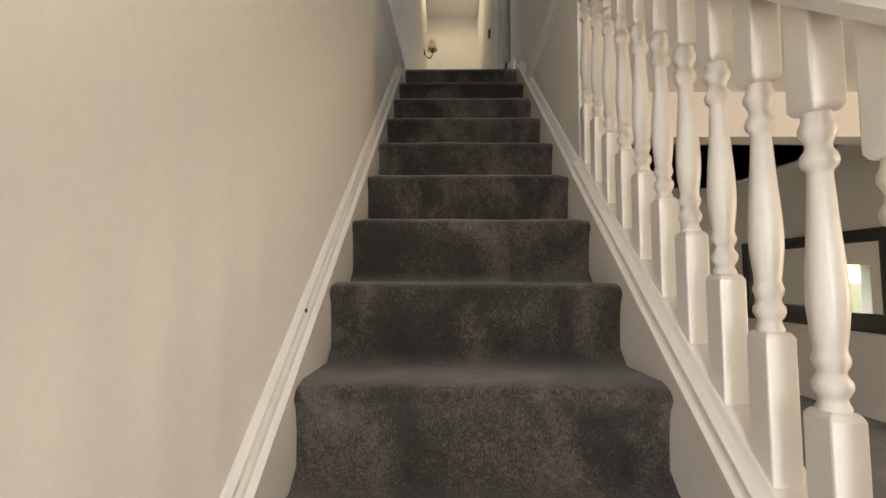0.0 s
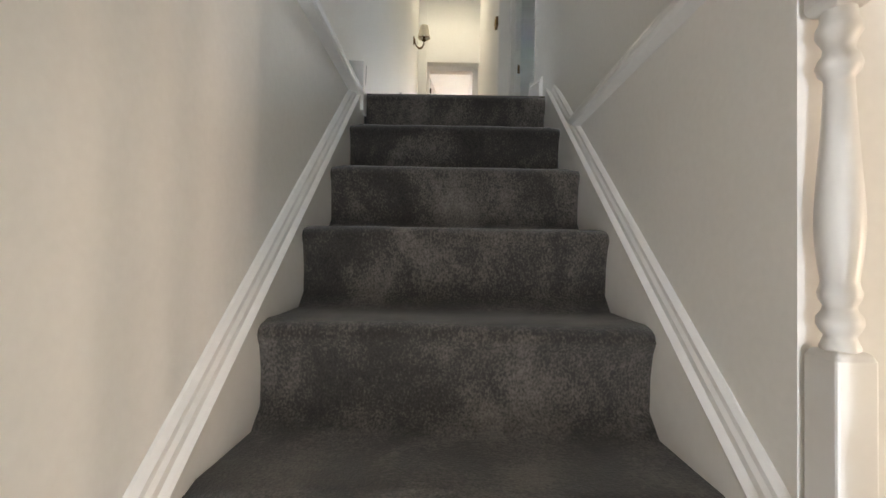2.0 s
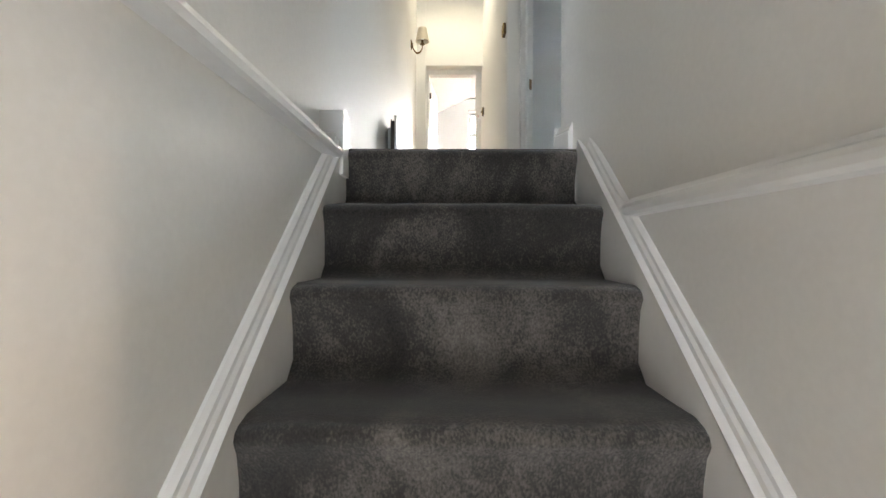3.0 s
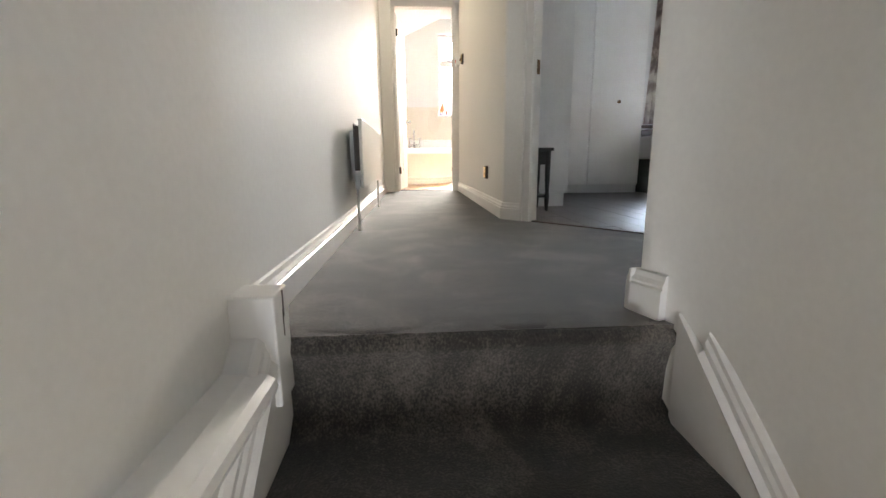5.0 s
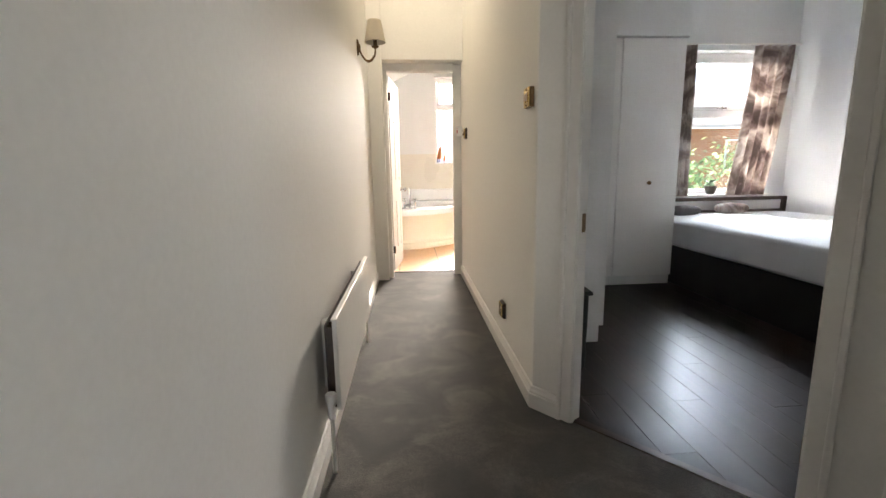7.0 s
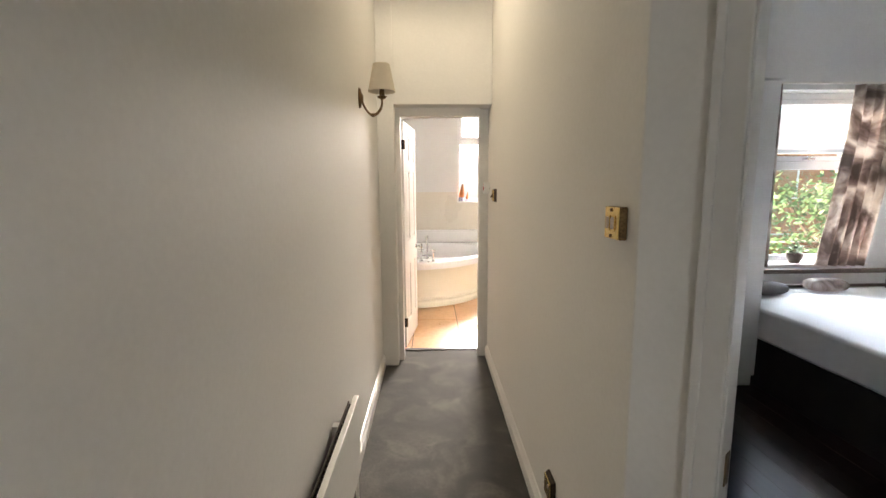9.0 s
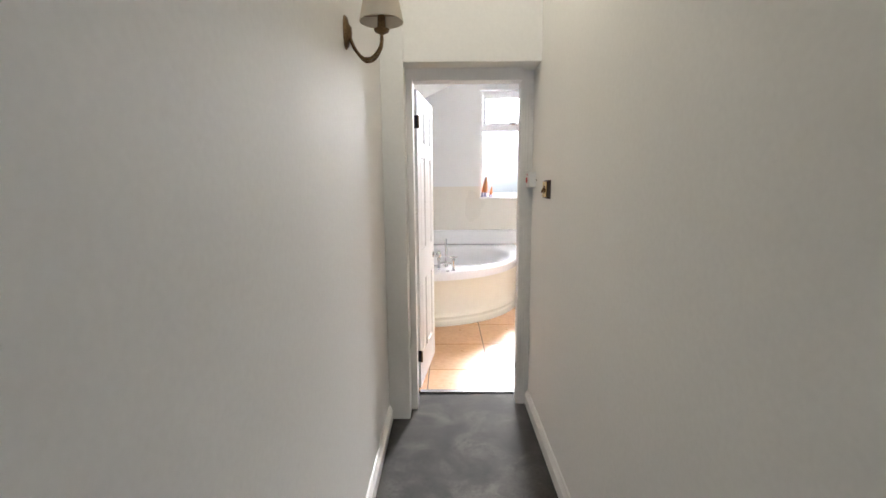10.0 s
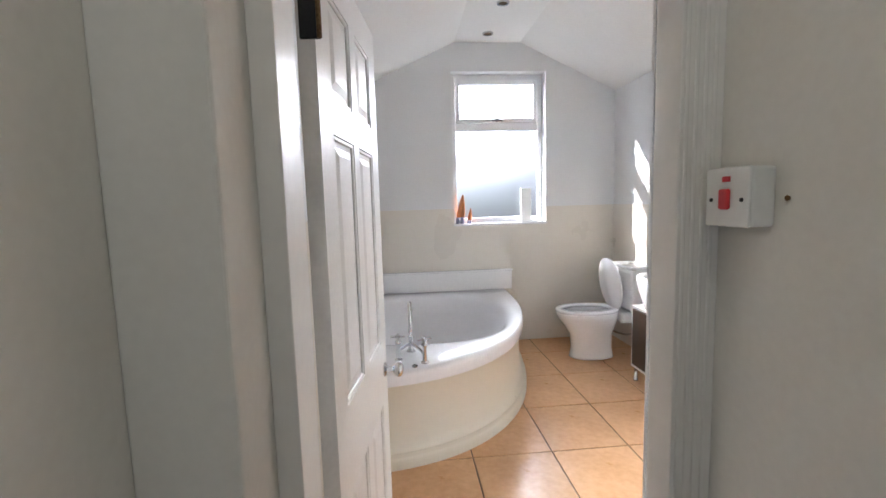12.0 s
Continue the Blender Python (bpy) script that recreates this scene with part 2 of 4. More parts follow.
def add_box(bm, a, b, m=None):
    vs = [bm.verts.new((x, y, z)) for x in (a[0], b[0]) for y in (a[1], b[1]) for z in (a[2], b[2])]
    for f in ((0, 1, 3, 2), (4, 6, 7, 5), (0, 4, 5, 1), (2, 3, 7, 6), (0, 2, 6, 4), (1, 5, 7, 3)):
        bm.faces.new([vs[i] for i in f])
    if m:
        bmesh.ops.transform(bm, matrix=m, verts=vs)
    return vs


def boxes(name, list_of, mat, parent=None, bevel=0.0, m=None):
    bm = bmesh.new()
    for a, b in list_of:
        add_box(bm, a, b, m)
    bmesh.ops.recalc_face_normals(bm, faces=bm.faces)
    me = bpy.data.meshes.new(name)
    bm.to_mesh(me)
    bm.free()
    me.materials.append(mat)
    ob = new(name, me)
    if bevel:
        md = ob.modifiers.new("bevel", "BEVEL")
        md.width, md.segments, md.limit_method = bevel, 2, "ANGLE"
    if parent:
        ob.parent = parent
    return ob


def structure(ob, label, category):
    return tagged(ob, label, category, kind="structure")


def add_prism(bm, outline, lift):
    """A solid from a closed outline of 3D points, moved along lift."""
    lo = [bm.verts.new(p) for p in outline]
    hi = [bm.verts.new(Vector(p) + Vector(lift)) for p in outline]
    n = len(lo)
    bm.faces.new(lo)
    bm.faces.new(hi[::-1])
    for i in range(n):
        bm.faces.new((lo[i], lo[(i + 1) % n], hi[(i + 1) % n], hi[i]))


def prism(name, outline, lift, mat, parent=None, smooth=False, bevel=0.0):
    bm = bmesh.new()
    add_prism(bm, outline, lift)
    return finish(name, bm, mat, parent, smooth, bevel)


def add_lathe(bm, prof, seg=20, m=None, cap=True):
    rings = []
    for r, z in prof:
        rings.append([bm.verts.new((r * math.cos(2 * math.pi * i / seg), r * math.sin(2 * math.pi * i / seg), z)) for i in range(seg)])
    for a, b in zip(rings, rings[1:]):
        for i in range(seg):
            bm.faces.new((a[i], a[(i + 1) % seg], b[(i + 1) % seg], b[i]))
    if cap:
        bm.faces.new(rings[0][::-1])
        bm.faces.new(rings[-1])
    if m:
        bmesh.ops.transform(bm, matrix=m, verts=[v for r in rings for v in r])


def lathe(name, prof, mat, parent=None, seg=24, m=None, cap=True):
    bm = bmesh.new()
    add_lathe(bm, prof, seg, m, cap)
    ob = finish(name, bm, mat, parent, True)
    md = ob.modifiers.new("edges", "EDGE_SPLIT")
    md.split_angle = radians(50)
    return ob


def tube(name, points, radius, mat, parent=None, seg=10):
    """A round bar along a smooth line through the points."""
    pts = [Vector(p) for p in points]
    line = []
    for i in range(len(pts) - 1):
        p0, p1, p2, p3 = pts[max(i - 1, 0)], pts[i], pts[i + 1], pts[min(i + 2, len(pts) - 1)]
        for k in range(6):
            t = k / 6
            line.append(0.5 * (2 * p1 + (p2 - p0) * t + (2 * p0 - 5 * p1 + 4 * p2 - p3) * t * t + (3 * p1 - p0 - 3 * p2 + p3) * t ** 3))
    line.append(pts[-1])
    bm = bmesh.new()
    rings = []
    for i, p in enumerate(line):
        d = (line[min(i + 1, len(line) - 1)] - line[max(i - 1, 0)]).normalized()
        q = d.to_track_quat("Z", "Y")
        rings.append([bm.verts.new(p + q @ Vector((radius * math.cos(2 * math.pi * k / seg), radius * math.sin(2 * math.pi * k / seg), 0))) for k in range(seg)])
    for a, b in zip(rings, rings[1:]):
        for k in range(seg):
            bm.faces.new((a[k], a[(k + 1) % seg], b[(k + 1) % seg], b[k]))
    bm.faces.new(rings[0][::-1])
    bm.faces.new(rings[-1])
    return finish(name, bm, mat, parent, True)


def empty(name, m=None):
    ob = new(name)
    ob.empty_display_size = 0.1
    if m:
        ob.matrix_world = m
    return ob

# ---- the setting ----
RISE, GOING, TOP, LOW = 0.2067, 0.247, 2.85, -2.69


def nose(y):
    return y * RISE / GOING


structure(boxes("wall_west", [((-0.60, -5, -0.02), (-0.46, 4.36, TOP)), ((-0.60, -5, LOW), (-0.42, -0.02, -0.025)), ((-0.60, -0.02, LOW), (-0.46, 4.36, -0.02))], PAINT), "off-white painted plaster wall beside the stairs and landing", "wall")


def stair_wall():
    """Wall beside the stairs whose plaster swells softly into the landing corner."""
    line = [(0.52, -1.29), (0.40, -1.29)]
    for k in range(17):
        f = k / 16
        line.append((0.40 - 0.055 * f ** 3, -0.26 + 0.36 * f))
    for k in range(1, 7):
        a = math.pi / 2 * k / 6
        line.append((0.345 + 0.01 * (1 - math.cos(a)), 0.10 + 0.01 * math.sin(a)))
    line.append((0.52, 0.11))
    ob = prism("wall_stairs", [(x, y, LOW) for x, y in line], (0, 0, TOP - LOW), PAINT, smooth=True)
    ob.modifiers.new("edges", "EDGE_SPLIT").split_angle = radians(45)
    return structure(ob, "off-white plaster wall beside the stairs with a rounded end", "wall")


stair_wall()
structure(boxes("wall_over_balustrade", [((0.40, -5, -0.12), (0.52, -1.29, TOP))], PAINT), "off-white wall above the open balustrade", "wall")
# the upper opening (z 0.9 to 2.1) is added to pass the stairhead fill
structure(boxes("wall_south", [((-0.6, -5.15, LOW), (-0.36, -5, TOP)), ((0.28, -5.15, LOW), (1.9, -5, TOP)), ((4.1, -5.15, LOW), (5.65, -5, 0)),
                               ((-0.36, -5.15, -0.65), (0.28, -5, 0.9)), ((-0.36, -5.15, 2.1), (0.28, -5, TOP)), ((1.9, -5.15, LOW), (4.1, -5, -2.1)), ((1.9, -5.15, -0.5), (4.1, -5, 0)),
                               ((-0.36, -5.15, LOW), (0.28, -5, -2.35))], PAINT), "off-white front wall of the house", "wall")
structure(boxes("wall_lounge_side", [((5.5, -5, LOW), (5.65, -3.6, 0)), ((5.5, -1.2, LOW), (5.65, 0.45, 0)), ((3.8, 0.30, LOW), (5.5, 0.45, -0.02)), ((3.8, 0.45, LOW), (3.95, 3.45, -0.02)), ((5.5, -3.6, LOW), (5.65, -1.2, -2.1)),
                                     ((5.5, -3.6, -0.5), (5.65, -1.2, 0))], PAINT), "off-white side wall of the lower room", "wall")
structure(boxes("wall_lounge_back", [((0.40, 3.3, LOW), (1.78, 3.45, -0.02)), ((2.14, 3.3, LOW), (3.8, 3.45, -0.02)), ((1.78, 3.3, LOW), (2.14, 3.45, -2.05)), ((1.78, 3.3, -1.2), (2.14, 3.45, -0.02)), ((0.40, 0.11, LOW), (0.52, 3.3, -0.12))], PAINT), "beige plaster wall at the back of the lower room", "wall")
structure(boxes("beam", [((0.52, 0.12, -0.44), (5.5, 0.30, -0.118))], PAINT, bevel=0.004), "boxed beam across the lower room ceiling", "beam")
structure(boxes("ceiling_lounge", [((0.52, -5, -0.12), (5.5, 3.45, -0.025))], CEIL), "white plaster ceiling of the lower room", "ceiling")
structure(boxes("floor_lounge", [((-0.6, -5.15, LOW - 0.1), (5.65, 3.45, LOW))], CARPET), "grey carpeted floor of the lower room", "floor")
structure(boxes("wall_hall_east", [((0.36, 1.675, 0), (0.47, 4.36, TOP))], PAINT, bevel=0.003), "off-white wall along the landing passage", "wall")

# splayed wall with the bedroom doorway: along the wall, into the bedroom, up
SPLAY = Matrix(((0.637, 0.771, 0, 0.36), (-0.771, 0.637, 0, 1.675), (0, 0, 1, 0), (0, 0, 0, 1)))
structure(boxes("wall_splayed", [((0, 0, 0), (0.17, 0.054, TOP)), ((0.895, 0, 0), (1.042, 0.054, TOP)), ((0.17, 0, 2.0), (0.895, 0.054, TOP))], PAINT, m=SPLAY),
          "off-white splayed wall with the bedroom doorway", "wall")
structure(boxes("wall_passage", [((1.023, 0.872, 0), (3.7, 0.967, TOP))], PAINT), "off-white wall of the side passage", "wall")
structure(boxes("wall_passage_near", [((0.52, -0.01, 0), (3.82, 0.11, TOP))], PAINT), "off-white near wall of the side passage", "wall")
# the opening at y 0.24 to 0.74 is added around the passage fill lamp
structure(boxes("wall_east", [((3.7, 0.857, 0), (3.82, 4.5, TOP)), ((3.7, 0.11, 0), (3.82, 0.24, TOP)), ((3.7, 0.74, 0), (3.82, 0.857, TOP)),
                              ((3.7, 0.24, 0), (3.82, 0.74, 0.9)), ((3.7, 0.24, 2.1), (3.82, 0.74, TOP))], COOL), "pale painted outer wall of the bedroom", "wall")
structure(boxes("wall_bedroom_back", [((2.0, 4.25, 0), (2.55, 4.5, TOP)), ((3.5, 4.25, 0), (3.7, 4.5, TOP)), ((2.55, 4.25, 0), (3.5, 4.5, 0.70)),
                                      ((2.55, 4.25, 2.10), (3.5, 4.5, TOP)), ((0.47, 4.25, 0), (2.0, 4.36, TOP))], COOL), "pale painted bedroom wall with the window", "wall")

# door end of the landing: a pier, a deep lintel and the frame behind it
structure(boxes("wall_hall_end", [((-0.46, 3.98, 0.006), (-0.342, 4.36, TOP)), ((-0.342, 3.98, 1.945), (0.36, 4.36, TOP))], PAINT, bevel=0.004),
          "off-white pier and lintel round the bathroom doorway", "wall")
reeds = [((0.2935 + 0.0155 * k, 4.1625, 0), (0.3005 + 0.0155 * k, 4.166, 1.885)) for k in range(4)]
structure(boxes("door_frame", [((-0.342, 4.10, 0), (-0.307, 4.212, 1.945)), ((0.287, 4.165, 0), (0.36, 4.233, 1.945)), 
                               ((-0.307, 4.10, 1.882), (0.287, 4.165, 1.945)), ((-0.307, 4.165, 1.886), (0.287, 4.212, 1.945))] + reeds, GLOSS, bevel=0.003),
          "white gloss-painted bathroom door frame", "door frame")
structure(boxes("wall_bath_west", [((-0.68, 4.36, 0), (-0.56, 7.85, 3.1))], COOL), "white bathroom side wall", "wall")
structure(boxes("wall_bath_front", [((-0.56, 4.355, 0), (-0.34, 4.365, 3.1)), ((0.36, 4.362, 0), (1.89, 4.372, 3.1)), ((-0.34, 4.362, 1.95), (0.36, 4.372, 3.1))], COOL), "white bathroom wall beside the door", "wall")
structure(boxes("wall_bath_east", [((1.89, 4.36, 0), (2.0, 7.85, 3.1))], COOL), "white sunlit bathroom side wall", "wall")
structure(boxes("wall_bath_back", [((-0.56, 7.6, 0), (0.324, 7.85, 3.1)), ((1.21, 7.6, 0), (1.89, 7.85, 3.1)), ((0.324, 7.6, 0), (1.21, 7.85, 1.13)),
                                   ((0.324, 7.6, 2.54), (1.21, 7.85, 3.1))], COOL), "white bathroom gable wall with the window", "wall")
structure(boxes("wall_tiling", [((-0.552, 7.588, 0), (0.324, 7.6, 1.295)), ((1.21, 7.588, 0), (1.882, 7.6, 1.295)), ((0.324, 7.588, 0), (1.21, 7.6, 1.13)),
                                ((1.878, 4.38, 0), (1.89, 7.588, 1.295)), ((-0.56, 4.38, 0), (-0.548, 7.588, 1.295))], TILEW), "cream glazed tiling on the lower bathroom wall", "wall tiling")
prof = [(-0.58, 2.358), (0.361, 2.795), (0.971, 2.795), (1.91, 2.358), (1.91, 2.5), (0.971, 2.95), (0.361, 2.95), (-0.58, 2.5)]
structure(prism("ceiling_bathroom", [(x, 4.365, z) for x, z in prof], (0, 3.3, 0), CEIL), "white coved bathroom ceiling with sloping sides", "ceiling")
# the ceiling hole is added for the landing fill lamp, no rooflight is known
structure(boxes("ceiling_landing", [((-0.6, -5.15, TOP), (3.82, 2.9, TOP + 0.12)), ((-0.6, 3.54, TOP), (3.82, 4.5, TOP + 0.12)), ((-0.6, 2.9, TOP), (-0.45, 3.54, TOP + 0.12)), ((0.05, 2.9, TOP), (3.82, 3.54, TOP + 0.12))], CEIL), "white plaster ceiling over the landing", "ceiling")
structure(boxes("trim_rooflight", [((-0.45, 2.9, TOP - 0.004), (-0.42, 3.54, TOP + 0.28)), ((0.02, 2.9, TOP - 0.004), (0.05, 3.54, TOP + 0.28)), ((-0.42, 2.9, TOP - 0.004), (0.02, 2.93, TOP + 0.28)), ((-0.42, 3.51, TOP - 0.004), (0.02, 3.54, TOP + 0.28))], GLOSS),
          "white painted lining of an added, unseen rooflight over the landing", "rooflight")
# pane added on top to keep blue sky out of the lamp's shaft
structure(boxes("window_3", [((-0.452, 2.898, TOP + 0.282), (0.052, 3.542, TOP + 0.292))], FROST), "frosted pane of an added, unseen rooflight over the landing", "rooflight")
structure(boxes("roof_bathroom", [((-0.7, 4.5, 3.1), (2.0, 7.85, 3.2))], EXTER), "flat roof over the bathroom", "roof")

# landing carpet
outline = [(-0.46, 0.015), (0.40, 0.015), (0.40, 0.05), (0.40, 0.11), (3.7, 0.11), (3.7, 0.88), (1.03, 0.88), (0.372, 1.687), (0.37, 4.31), (-0.46, 4.31)]
structure(prism("floor_landing", [(x, y, -0.02) for x, y in outline], (0, 0, 0.02), CARPET), "worn dark grey carpet on the landing floor", "carpet")


def skirting(name, p, q, d=0.018, h=0.096, parent=None, ext=0.0):
    """Moulded board from p to q; the room lies to the left of that line."""
    p, q = Vector((*p, 0)), Vector((*q, 0))
    along = (q - p).normalized()
    out = Vector((-along.y, along.x, 0))
    p, q = p - along * ext, q + along * ext
    shape = [(0, 0.001), (d, 0.001), (d, h * 0.66), (d * 0.75, h * 0.70), (d * 0.85, h * 0.76), (d * 0.5, h * 0.86), (d * 0.35, h * 0.97), (0, h)]
    return prism(name, [p + out * a + Vector((0, 0, b)) for a, b in shape], q - p, GLOSS, parent)


SK = "white gloss-painted moulded skirting board"
for name, p, q, d in (("baseboard_west", (-0.46, 3.98), (-0.46, 0.03), 0.018), ("baseboard_east", (0.36, 1.675), (0.36, 4.165), 0.018),
                      ("baseboard_passage", (3.7, 0.872), (1.02, 0.872), 0.018),
                      ("baseboard_near", (0.326, 0.11), (3.7, 0.11), 0.018)):
    structure(skirting(name, p, q, d), SK, "skirting board")
structure(skirting("baseboard_stair_end", (0.366, 0.045), (0.345, 0.108), ext=0.008), SK, "skirting board")
a, b = SPLAY @ Vector((1.042, 0, 0)), SPLAY @ Vector((0.94, 0, 0))
structure(skirting("baseboard_splay_end", a.xy, b.xy, ext=0.004), SK, "skirting board")
a, b = SPLAY @ Vector((0.127, 0, 0)), SPLAY @ Vector((0, 0, 0))
structure(skirting("baseboard_splay", a.xy, b.xy, ext=0.006), SK, "skirting board")


def architrave_side(a0, a1, top):
    lo, hi = min(a0, a1), max(a0, a1)
    w = hi - lo
    return [((lo, -0.012, 0.001), (hi, 0.001, top)), ((lo if a0 < a1 else hi - w * 0.3, -0.022, 0.001), (lo + w * 0.3 if a0 < a1 else hi, -0.010, top))]


parts = architrave_side(0.125, 0.183, 2.06) + architrave_side(0.94, 0.882, 2.06) + [((0.183, -0.014, 1.99), (0.882, 0.001, 2.06))]
structure(boxes("trim_bedroom_door", parts, GLOSS, bevel=0.004, m=SPLAY), "white gloss-painted bedroom door architrave", "architrave")
structure(boxes("frame_bedroom_door", [((0.17, -0.004, 0), (0.187, 0.058, 2.0)), ((0.878, -0.004, 0), (0.895, 0.058, 2.0)), ((0.187, -0.004, 1.98), (0.878, 0.058, 2.0))], GLOSS, bevel=0.003, m=SPLAY),
          "white gloss-painted bedroom door lining", "door frame")
structure(boxes("threshold_bedroom", [((0.187, 0.012, 0.0), (0.878, 0.045, 0.006))], DARKW, m=SPLAY), "dark wooden strip in the bedroom doorway", "threshold")
tagged(boxes("door_keep", [((0.1865, 0.02, 0.76), (0.189, 0.045, 0.83))], AGED, bevel=0.002, m=SPLAY), "small dark brass latch keep on the bedroom door lining", "door keep")
for z in (0.16, 1.68):
    tagged(boxes("hinge", [((0.874, 0.03, z), (0.8785, 0.06, z + 0.08))], AGED, bevel=0.002, m=SPLAY), "dark brass hinge leaf on the bedroom door lining", "hinge", "bedroom door hinges")
structure(boxes("threshold_bathroom", [((-0.307, 4.30, 0.0), (0.312, 4.345, 0.008))], DARKW, bevel=0.003), "dark wooden strip in the bathroom doorway", "threshold")

# ---- the staircase ----
def stair_carpet():
    prof = []
    for k in range(13, -1, -1):
        y, z = -k * GOING, -k * RISE
        prof += [(y + 0.024, z - 0.17 if k < 13 else z - 0.2), (y + 0.021, z - 0.10), (y + 0.012, z - 0.052), (y + 0.003, z - 0.036), (y, z - 0.022), (y + 0.005, z - 0.009), (y + 0.017, z - 0.001), (y + 0.05, z)]
        prof += [(y + 0.11, z - 0.001), (y + GOING - 0.015, z)] if k else [(0.10, 0.001)]
    bm = bmesh.new()
    cols = 16
    rows = []
    for j, (y, z) in enumerate(prof):
        row = []
        for i in range(cols + 1):
            f = i / cols
            x = -0.403 + f * 0.786
            edge = min(f, 1 - f) * cols
            dip = 0.008 * max(0, 1 - edge / 0.9)
            w = 0.003 * noise.noise(Vector((x * 6, y * 9, z * 9)))
            row.append(bm.verts.new((x, y + w + dip * 0.2, z + w - (dip if y > -3.3 and (j % 10) in (4, 5, 6) else 0))))
        rows.append(row)
    for a, b in zip(rows, rows[1:]):
        for i in range(cols):
            bm.faces.new((a[i], a[i + 1], b[i + 1], b[i]))
    ob = finish("stairs", bm, CARPET, smooth=True)
    return ob


stairs = stair_carpet()
structure(stairs, "straight flight of stairs in worn dark brown-grey carpet", "stairs")
prism("carcass", [(-0.39, 0.0, -0.36), (-0.39, -2.78, LOW), (-0.39, 0.0, LOW)], (0.755, 0, 0), DARKW, stairs)


def string_moulding(name, wall_x, out, width, y0, y1, lift):
    """Ogee moulding that follows the pitch of the stairs on top of a string."""
    s = [(0, 0), (width + 0.006, 0), (width + 0.008, 0.009), (width + 0.003, 0.014), (width * 0.85, 0.019), (width * 0.80, 0.032), (width * 0.60, 0.041), (width * 0.54, 0.051), (width * 0.2, 0.060), (0, 0.062)]
    return prism(name, [(wall_x + out * a, y0, nose(y0) + lift + b) for a, b in s], (0, y1 - y0, nose(y1) - nose(y0)), GLOSS, stairs)


prism("string", [(-0.459, 0.03, -0.8), (-0.459, 0.03, 0.100), (-0.459, 0.012, 0.102), (-0.459, -0.012, 0.098), (-0.459, -0.012, 0.031), (-0.459, -3.4, nose(-3.4) + 0.031), (-0.459, -3.4, nose(-3.4) - 1.0)], (0.064, 0, 0), GLOSS, stairs)
string_moulding("string_moulding", -0.419, 1, 0.026, 0.0, -3.4, 0.028)
prism("string_cap", [(-0.4605, 0.0, 0.02), (-0.4605, 0.0, 0.090), (-0.4605, -0.17, -0.056), (-0.4605, -0.17, -0.12)], (0.045, 0, 0), GLOSS, stairs)
boxes("string_end", [((-0.472, -0.066, -0.10), (-0.383, 0.014, 0.106))], GLOSS, stairs, bevel=0.004)
boxes("split", [((-0.3845, -0.026, 0.020), (-0.3822, -0.022, 0.070)), ((-0.3845, -0.023, 0.055), (-0.3822, -0.017, 0.104))], DARKW, stairs)
prism("string", [(0.401, 0.0, -0.8), (0.401, 0.0, 0.028), (0.401, -1.292, nose(-1.292) + 0.031), (0.401, -1.292, nose(-1.292) - 0.9)], (-0.028, 0, 0), GLOSS, stairs)
string_moulding("string_moulding", 0.401, -1, 0.022, -0.07, -1.292, 0.022)
prism("string", [(0.46, -1.29, LOW), (0.46, -1.29, nose(-1.29) + 0.078), (0.46, -3.3, nose(-3.3) + 0.078), (0.46, -3.3, LOW)], (-0.088, 0, 0), GLOSS, stairs)
s = [(0.470, 0.078), (0.362, 0.035), (0.362, 0.048), (0.370, 0.056), (0.376, 0.075), (0.390, 0.086), (0.396, 0.098), (0.455, 0.102), (0.470, 0.094)]
prism("base_rail", [(x, -1.292, nose(-1.292) + z) for x, z in s], (0, -2.0, nose(-2.0)), GLOSS, stairs)

def rail_section(x, out, z):
    """Section of the wall rail: flat back, rounded nose and a hollow above."""
    return [(x, z), (x + out * 0.030, z + 0.001), (x + out * 0.038, z + 0.007), (x + out * 0.040, z + 0.018), (x + out * 0.036, z + 0.027),
            (x + out * 0.024, z + 0.033), (x + out * 0.016, z + 0.042), (x, z + 0.046)]


structure(prism("trim_west", [(x, -0.10, z) for x, z in [(-0.46, -0.060), (-0.386, -0.056), (-0.380, -0.050), (-0.376, -0.038), (-0.380, -0.026), (-0.392, -0.018), (-0.42, -0.010), (-0.46, -0.008)]],
                (0, -4.9, 0), GLOSS), "white painted rail along the stair wall", "picture rail")
structure(prism("trim_stairs", [(x, -0.40, z) for x, z in rail_section(0.40, -1, -0.254)], (0, -4.6, 0), GLOSS), "white painted rail along the stair wall", "picture rail")

nail = lathe("nail", [(0.0045, 0.0), (0.0055, 0.003), (0.003, 0.005)], BLACK, None, 12, pose(-0.4055, -1.89, -1.510, 0, 90, 0))
tagged(nail, "small dark nail head in the stair string moulding", "nail")

# balustrade
TURNED = [(0.0175, 0.226), (0.0195, 0.232), (0.0165, 0.240), (0.0150, 0.246), (0.0190, 0.252), (0.0220, 0.260), (0.0215, 0.268), (0.0165, 0.276), (0.0155, 0.282),
          (0.0195, 0.290), (0.0210, 0.298), (0.0185, 0.306), (0.0175, 0.312), (0.0205, 0.335), (0.0232, 0.365), (0.0235, 0.390), (0.0222, 0.420), (0.0195, 0.460),
          (0.0170, 0.500), (0.0150, 0.540), (0.0142, 0.556), (0.0150, 0.562), (0.0200, 0.568), (0.0222, 0.577), (0.0200, 0.586), (0.0160, 0.592), (0.0150, 0.600),
          (0.0175, 0.607), (0.0222, 0.616), (0.0218, 0.626), (0.0180, 0.634), (0.0175, 0.648)]


